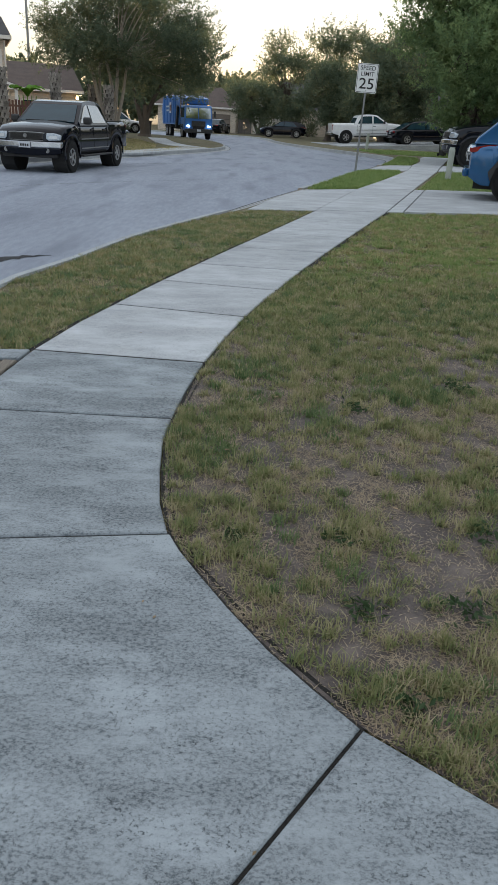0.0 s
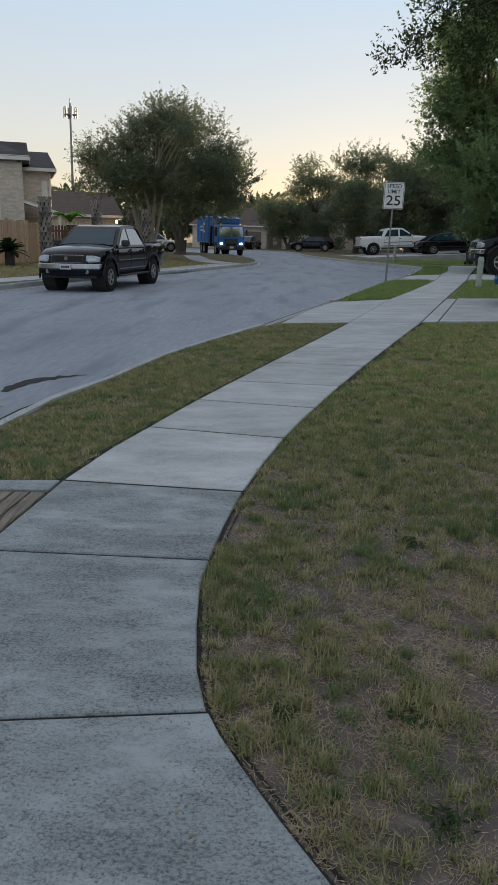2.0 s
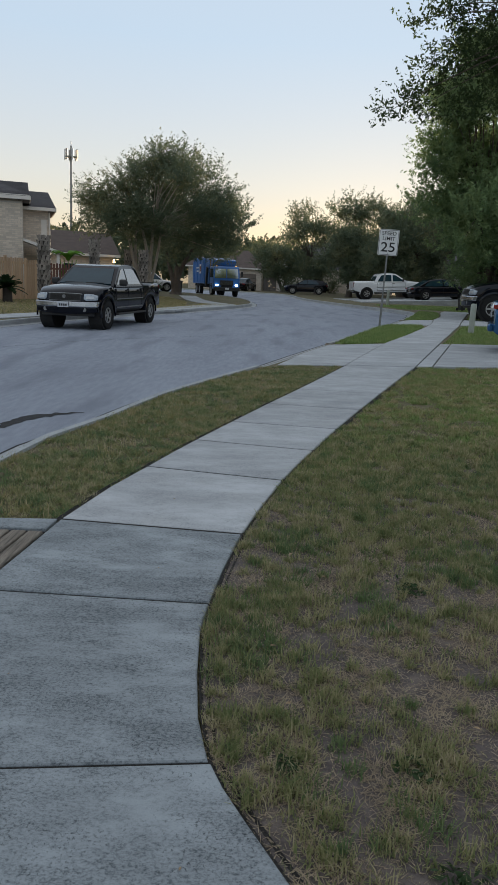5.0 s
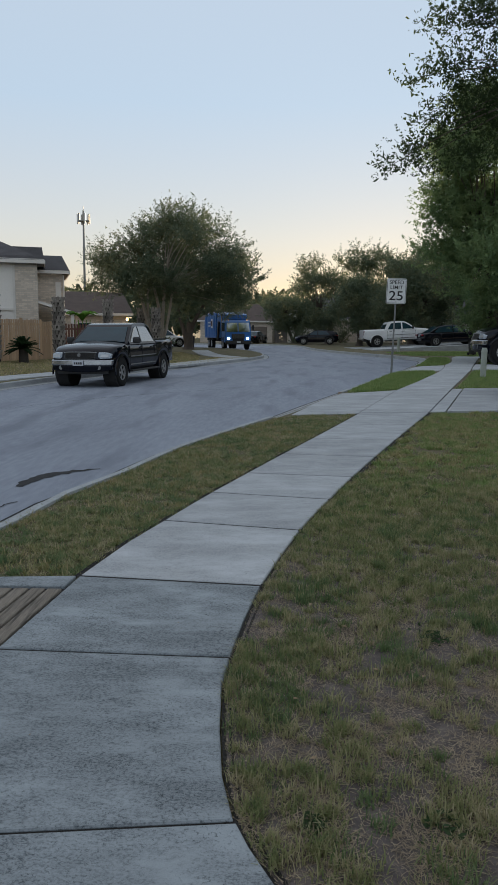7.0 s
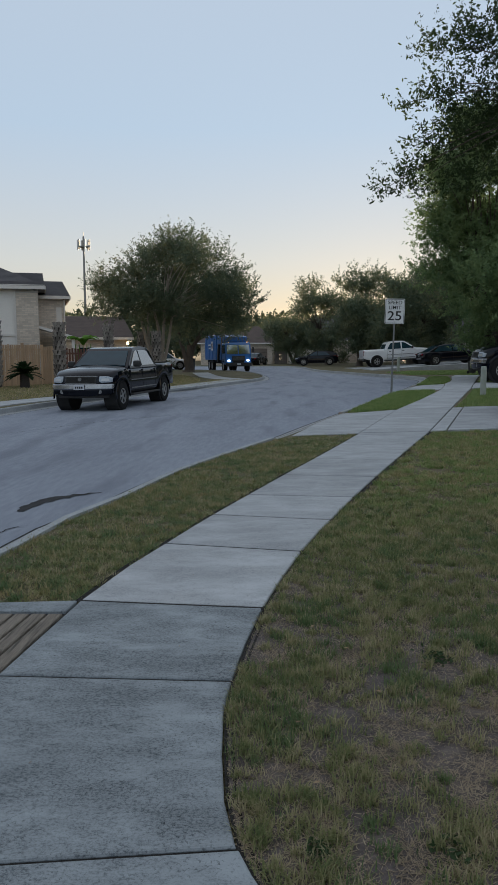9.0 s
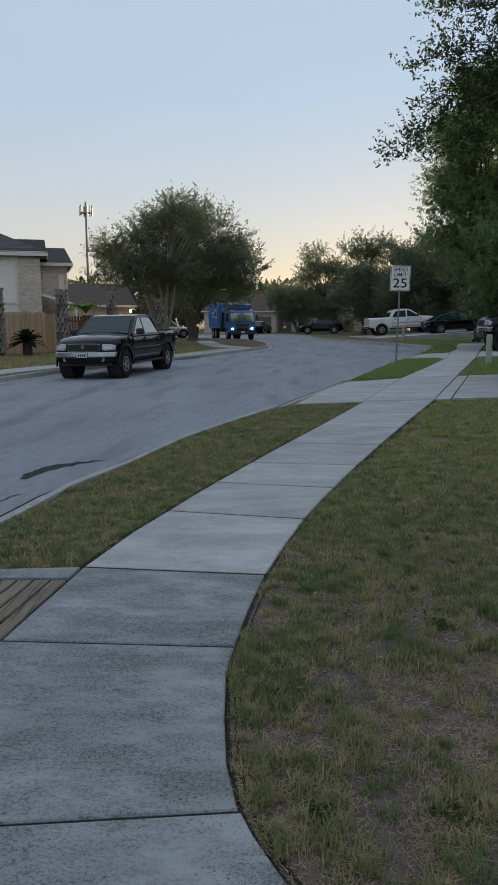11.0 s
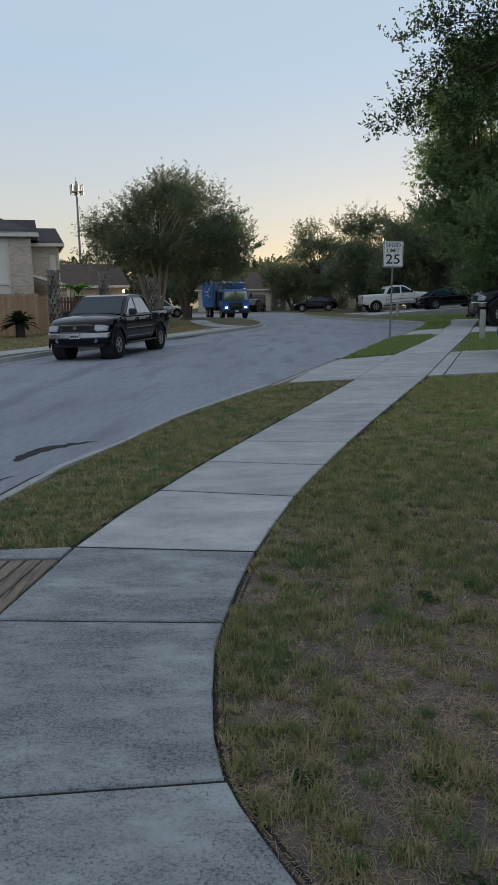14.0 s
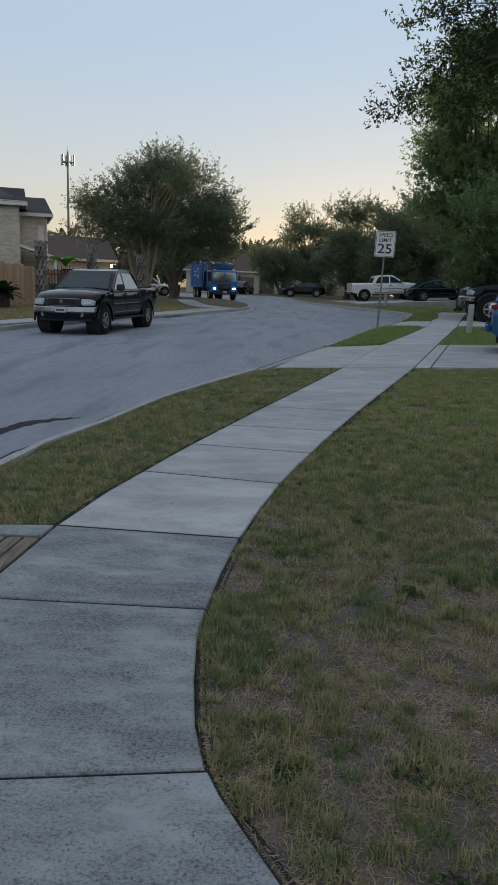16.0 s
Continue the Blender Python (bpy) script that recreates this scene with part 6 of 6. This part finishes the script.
# ---- grass, weeds, litter ----
def blades(name, label, poly, n, h, w, material, seed, keep=None, category="grass", off=-0.03, bent=True, tufts=None, lean=(0.15, 1.1)):
    """Bent tapered grass blades over an outline; keep(P) gives the chance that a blade stands, and its height factor."""
    rs = np.random.RandomState(seed)
    A = np.array(poly)
    lo, hi = A.min(0), A.max(0)
    P = rs.uniform(lo, hi, (int(n), 2))
    if tufts:
        c = P[:tufts[0]]
        ck = keep(c) if keep else np.ones(len(c))
        ok = (rs.uniform(0, 1, len(c)) < ck) & inside_many(poly, c)
        share = ok.sum() / len(c)
        c, ck = c[ok], ck[ok]
        i = rs.randint(0, len(c), int(n * share))
        wide = rs.uniform(0.5, 1.4, len(c))
        P = c[i] + rs.normal(size=(len(i), 2)) * tufts[1] * wide[i][:, None]
        k = (rs.uniform(0.35, 1.0, len(c)) * np.minimum(0.5 + ck, 1))[i]
        ok = inside_many(poly, P)
        P, k = P[ok], k[ok]
    else:
        P = P[inside_many(poly, P)]
        k = keep(P) if keep else np.ones(len(P))
        ok = rs.uniform(0, 1, len(P)) < k
        P, k = P[ok], k[ok]
    m = len(P)
    z = zs(P) + off
    B = np.column_stack([P, z])
    a = rs.uniform(0, 2 * math.pi, m)
    tilt = rs.uniform(lean[0], lean[1], m)
    H = h * rs.uniform(0.4, 1.3, m) * (0.45 + 0.55 * np.minimum(k * 1.3, 1))
    d = np.column_stack([np.cos(a), np.sin(a), np.zeros(m)])
    s = np.column_stack([-np.sin(a), np.cos(a), np.zeros(m)]) * (w * rs.uniform(0.6, 1.3, m))[:, None]
    up = np.array([0, 0, 1.0])
    M = B + up * (H * np.maximum(0.6 - 0.15 * tilt, 0.12))[:, None] + d * (H * tilt * 0.3)[:, None]
    T = B + up * (H * np.maximum(1.0 - 0.35 * tilt, 0.1))[:, None] + d * (H * tilt)[:, None]
    if bent:
        nv, tri = 5, np.array([0, 1, 3, 0, 3, 2, 2, 3, 4])
        v = np.stack([B - s, B + s, M - s * 0.7, M + s * 0.7, T], 1).reshape(-1, 3)
    else:
        nv, tri = 3, np.array([0, 1, 2])
        v = np.stack([B - s, B + s, T], 1).reshape(-1, 3)
    nt = len(tri) // 3
    me = bpy.data.meshes.new(name)
    me.vertices.add(nv * m)
    me.vertices.foreach_set("co", v.astype(np.float32).ravel())
    me.loops.add(3 * nt * m)
    base = (np.arange(m) * nv)[:, None]
    me.loops.foreach_set("vertex_index", (base + tri).astype(np.int32).ravel())
    me.polygons.add(nt * m)
    me.polygons.foreach_set("loop_start", (np.arange(nt * m) * 3).astype(np.int32))
    me.update()
    me.validate()
    me.materials.append(material)
    return tagged(new(name, me), label, category, kind="stuff")


def field(P, scale, seed):
    """Smooth random patches between 0 and 1."""
    rs = np.random.RandomState(seed)
    v = np.zeros(len(P))
    for i in range(6):
        k = scale * (0.6 + 0.35 * i)
        a, b = rs.uniform(0, 6.28, 2)
        v += np.sin(P[:, 0] * k * math.cos(a) + P[:, 1] * k * math.sin(a) + b) / (1 + 0.25 * i)
    return 1 / (1 + np.exp(-1.3 * v))


def patches(P, spots):
    """How deep a place lies in any of the oval spots (x, y, half widths), ragged at their rims."""
    v = np.zeros(len(P))
    w = 0.25 * (field(P, 22.0, 77) - 0.5)
    for x, y, rx, ry in spots:
        v = np.maximum(v, np.exp(-(((P[:, 0] - x) / rx) ** 2 + ((P[:, 1] - y) / ry) ** 2) * 0.9 + w * 2))
    return np.clip(v, 0, 1)


# worn bare spots and lush spots of the lawn
BARE = [(0.70, 3.2, 0.34, 0.38), (0.25, 2.7, 0.14, 0.27), (0.45, 2.08, 0.26, 0.16), (0.88, 2.5, 0.2, 0.17), (0.48, 1.86, 0.22, 0.1), (-0.04, 2.33, 0.08, 0.16), (1.5, 3.4, 0.5, 0.6), (1.25, 2.3, 0.25, 0.2), (0.3, 3.25, 0.1, 0.12), (0.62, 4.4, 0.2, 0.2), (1.5, 4.9, 0.4, 0.3)]
LUSH = [(-0.16, 3.45, 0.2, 0.36), (0.15, 2.3, 0.14, 0.2), (0.36, 2.34, 0.12, 0.07), (0.87, 2.22, 0.11, 0.1), (0.74, 1.66, 0.16, 0.12), (0.42, 3.78, 0.16, 0.18), (1.05, 4.3, 0.25, 0.22), (0.0, 4.5, 0.2, 0.3), (1.1, 2.05, 0.1, 0.08), (1.2, 2.9, 0.1, 0.14)]


def far_in(P):
    return np.clip((P[:, 1] - 4.2) / 1.8, 0, 1)


def tuft(P):
    """Olive tufts, thin over the bare spots."""
    return np.clip(1.35 * field(P, 7.0, 3) + 0.22 + 0.5 * far_in(P) - 0.6 * patches(P, BARE) - 0.35 * patches(P, LUSH), 0.24, 1) * np.clip((8.6 - P[:, 1]) / 2.6, 0, 1)


def lush(P):
    return np.clip(0.95 * patches(P, LUSH) + 0.25 * field(P, 5.0, 6) - 0.13 + 0.75 * far_in(P) * field(P, 2.6, 16), 0.0, 1) * np.clip((8.6 - P[:, 1]) / 2.6, 0, 1)


def sparse(P):
    return np.clip(0.75 * field(P, 11.0, 5) + 0.3 * far_in(P) - 0.45 * patches(P, BARE), 0.06, 1)


def thatch(P):
    return np.clip(0.1 + 0.9 * field(P, 10.0, 8) - 0.1 * patches(P, BARE) - 0.35 * far_in(P), 0, 1)


def mown(a, b, start=1.0):
    """Clumped growth with thin places between."""
    return lambda P: np.clip((field(P, 13.0, a) * 0.55 + 0.45 * field(P, 4.0, b)) * 2.0 - 0.45, 0.05, 1) * np.clip((P[:, 1] - start) / 2.4, 0, 1)


LAWN_EDGE = [p for r in RIGHT[1:] for p in r[:-1]] + [(2.2, 13.32)]
LAWN_NEAR = [(1.3, 0.95), (0.69, 1.37), (0.4, 1.6), *RIGHT[0][1:-1], *[p for p in LAWN_EDGE if p[1] < 6.5], (0.12, 6.5), (3.1, 6.5), (2.1, 2.6), (1.8, 0.8)]
LAWN_FAR = [p for p in LAWN_EDGE if p[1] >= 5.2] + [(2.64, 13.38), (6.4, 13.95), (4.6, 7.0), (3.6, 5.25)]
soil = drape("bare_soil", LAWN_NEAR, [(-0.5, 4.4, 0.5, 6.6, 0.25)], -0.018, SOIL)
tagged(soil, "dry bare soil and dead thatch under thin grass", "soil", kind="structure")
LAWN_SEEN = LAWN_NEAR[:-4] + [p for p in LAWN_EDGE if 6.5 <= p[1] < 8.6] + [(0.72, 8.6), (3.4, 8.6), (2.0, 2.6), (1.75, 0.95)]
blades("grass", "olive and straw-coloured tufts of patchy lawn grass", LAWN_SEEN, 400000, 0.062, 0.0027, GRASS, 1, tuft, tufts=(6400, 0.024), lean=(0.05, 1.0))
blades("grass", "lush green tufts in the patchy lawn", LAWN_SEEN, 300000, 0.062, 0.0027, GRASS_LUSH, 55, lush, tufts=(4200, 0.030), lean=(0.05, 0.9))
blades("grass", "thin short lawn grass between the tufts", LAWN_NEAR, 200000, 0.034, 0.0026, GRASS, 56, sparse, bent=False)
blades("grass", "dead straw thatch lying in the lawn", LAWN_SEEN, 360000, 0.026, 0.0017, STRAW, 2, thatch, bent=False, lean=(0.8, 2.8), off=-0.016)
VERGE = [(-2.72, 4.80), (-1.48, 4.86), *[p for l in LEFT[3:] for p in l[1:]], (0.85, 13.2), (-0.16, 12.95), (-0.46, 12.65), (-1.07, 11.3), (-1.63, 9.72), (-1.97, 8.13), (-2.27, 7.13), (-2.42, 6.1), (-2.6, 5.4)]
blades("grass", "short dry and green verge grass by the kerb", VERGE, 110000, 0.034, 0.0040, GRASS, 4, mown(23, 24), bent=False)
blades("grass", "dead straw lying in the verge", VERGE, 90000, 0.03, 0.0030, STRAW, 14, lambda P: np.clip(field(P, 9.0, 33) * 1.2 - 0.2, 0, 1), bent=False, lean=(0.8, 2.4))
blades("grass", "dead straw lying in the far lawn", LAWN_FAR, 60000, 0.035, 0.004, STRAW, 15, lambda P: np.clip(field(P, 6.0, 35) * 1.3 - 0.4, 0, 1), bent=False, lean=(0.8, 2.4))
blades("grass", "mown green lawn grass", LAWN_FAR, 60000, 0.032, 0.0048, GRASS_MID, 3, mown(13, 14, 5.0), bent=False)
blades("grass", "green grass tufts in the far lawn", LAWN_FAR, 300000, 0.058, 0.0052, GRASS_MID, 51, mown(61, 62, 5.0), bent=False, tufts=(4200, 0.042), lean=(0.3, 1.7))
blades("grass", "lush grass tufts in the far lawn", LAWN_FAR, 180000, 0.058, 0.0052, GRASS_GREEN, 57, mown(63, 64, 5.0), bent=False, tufts=(2600, 0.050), lean=(0.3, 1.7))
blades("grass", "dry grass tufts in the far lawn", LAWN_FAR, 90000, 0.065, 0.0046, DRY_GRASS, 52, mown(65, 66, 5.0), bent=False, tufts=(2400, 0.036))
blades("grass", "olive grass tufts in the verge", VERGE, 190000, 0.056, 0.0042, GRASS, 53, mown(67, 68), bent=False, tufts=(5000, 0.030), lean=(0.4, 1.7))
blades("grass", "green grass tufts in the verge", VERGE, 110000, 0.056, 0.0042, GRASS_LUSH, 58, mown(69, 70), bent=False, tufts=(3200, 0.032), lean=(0.4, 1.7))
blades("grass", "dry grass tufts in the verge", VERGE, 70000, 0.055, 0.0045, DRY_GRASS, 54, mown(71, 72), bent=False, tufts=(3200, 0.030))
ISLE = [(1.02, 17.3), (1.3, 17.22), (2.26, 17.95), (2.78, 19.5), (3.72, 22.4), (4.22, 24.0), (4.3, 25.05), (3.28, 24.8), (2.82, 23.8), (1.66, 19.7)]
blades("grass", "fresh green grass island between driveway and kerb", ISLE, 60000, 0.08, 0.008, GRASS_GREEN, 5, bent=False)
ISLE2 = [(4.25, 28.4), (5.4, 29.1), (5.98, 31.0), (6.42, 32.9), (6.82, 35.0), (7.1, 37.0), (6.4, 37.6), (5.8, 35.0), (5.25, 32.4), (4.7, 30.0)]
blades("grass", "fresh green grass island by the second driveway", ISLE2, 40000, 0.08, 0.01, GRASS_GREEN, 6, bent=False)
RIGHT_LAWN = [(3.6, 18.05), (9, 18.9), (12, 24), (11, 26.6), (5.8, 25.5), (5.35, 24.1), (4.45, 20.9)]
blades("grass", "green lawn grass round the marker post", RIGHT_LAWN, 60000, 0.07, 0.009, GRASS_GREEN, 7, bent=False)
BACK_LAWN = [(6.8, 29.5), (10, 31), (14, 36), (12, 50), (5.2, 47), (5.9, 40.5), (7.8, 40.4), (9.6, 39.2), (8.8, 37.0), (7.75, 33.1)]
blades("grass", "green lawn grass behind the driveways", BACK_LAWN, 60000, 0.09, 0.014, GRASS_GREEN, 8, bent=False)
LEFT_LAWN = [(-7.2, 24.5), (-4.9, 30.3), (-3.6, 35.2), (-2.7, 39.5), (-4.5, 39.5), (-5.0, 35.3), (-6.0, 30.6), (-8.0, 26)]
blades("grass", "dry pale verge grass across the street", LEFT_LAWN, 30000, 0.06, 0.012, DRY_GRASS, 9, bent=False)
LEFT_BACK = [(-20, 20), (-10.4, 20), (-8.2, 26), (-6.0, 31), (-5.0, 36), (-5.6, 41), (-8, 50), (-9, 50), (-9, 37), (-12.2, 35), (-14.8, 29.5), (-20, 29)]
blades("grass", "dry olive lawn across the street", LEFT_BACK, 90000, 0.07, 0.016, DRY_GRASS, 10, bent=False)


def weed(x, y, r, seed, n=60):
    rs = np.random.RandomState(seed)
    t = thing("weed", pose(x, y, ground_z(x, y) - 0.025), "low broad-leaved weed growing in the dry lawn", "weed", "weeds")
    C = rs.normal(size=(n, 3)) * np.array([r * 0.5, r * 0.5, r * 0.16]) + np.array([0, 0, r * 0.28])
    C[:, 2] = np.abs(C[:, 2])
    leaf_mesh("leaves", C, None, 0.016, rs, WEED, t, 1.5, 0.4)


for i, (x, y, r) in enumerate([(0.42, 2.56, 0.075), (0.46, 2.12, 0.06), (0.82, 2.13, 0.08), (0.55, 1.68, 0.06), (0.0, 2.56, 0.05), (1.02, 2.62, 0.08), (1.25, 1.75, 0.07), (0.62, 4.0, 0.08), (1.3, 3.2, 0.08), (0.95, 1.72, 0.06), (1.3, 4.4, 0.09)]):
    weed(x, y, r, 100 + i, 70)


def litter(x, y, rz, s, z=0.004):
    bm = bmesh.new()
    pts = [(0, -0.5), (0.2, -0.2), (0.22, 0.1), (0, 0.5), (-0.22, 0.1), (-0.2, -0.2)]
    a = [bm.verts.new((px * s, py * s, 0.10 * s * abs(px) * 5)) for px, py in pts]
    c = bm.verts.new((0, 0, 0))
    for i in range(6):
        bm.faces.new((a[i], a[(i + 1) % 6], c))
    me = bpy.data.meshes.new("dry_leaf")
    bm.to_mesh(me)
    bm.free()
    me.materials.append(DRY_LEAF)
    ob = new("dry_leaf", me)
    ob.matrix_basis = pose(x, y, ground_z(x, y) + z, 0, 0, rz)
    tagged(ob, "small curled dry leaf lying on the ground", "leaf", "fallen leaves")


rng = random.Random(12)
for i in range(34):
    x, y = rng.uniform(-0.1, 2.6), rng.uniform(1.7, 6.0)
    if inside(LAWN_NEAR, x, y):
        litter(x, y, rng.uniform(0, 360), rng.uniform(0.016, 0.036), 0.012)
for x, y, s in ((-0.24, 2.02, 0.02), (-0.29, 2.1, 0.016), (-0.9, 1.7, 0.018), (-1.1, 3.0, 0.014), (-0.7, 4.1, 0.015), (0.1, 1.2, 0.016), (-0.8, 5.3, 0.02)):
    litter(x, y, rng.uniform(0, 360), s)
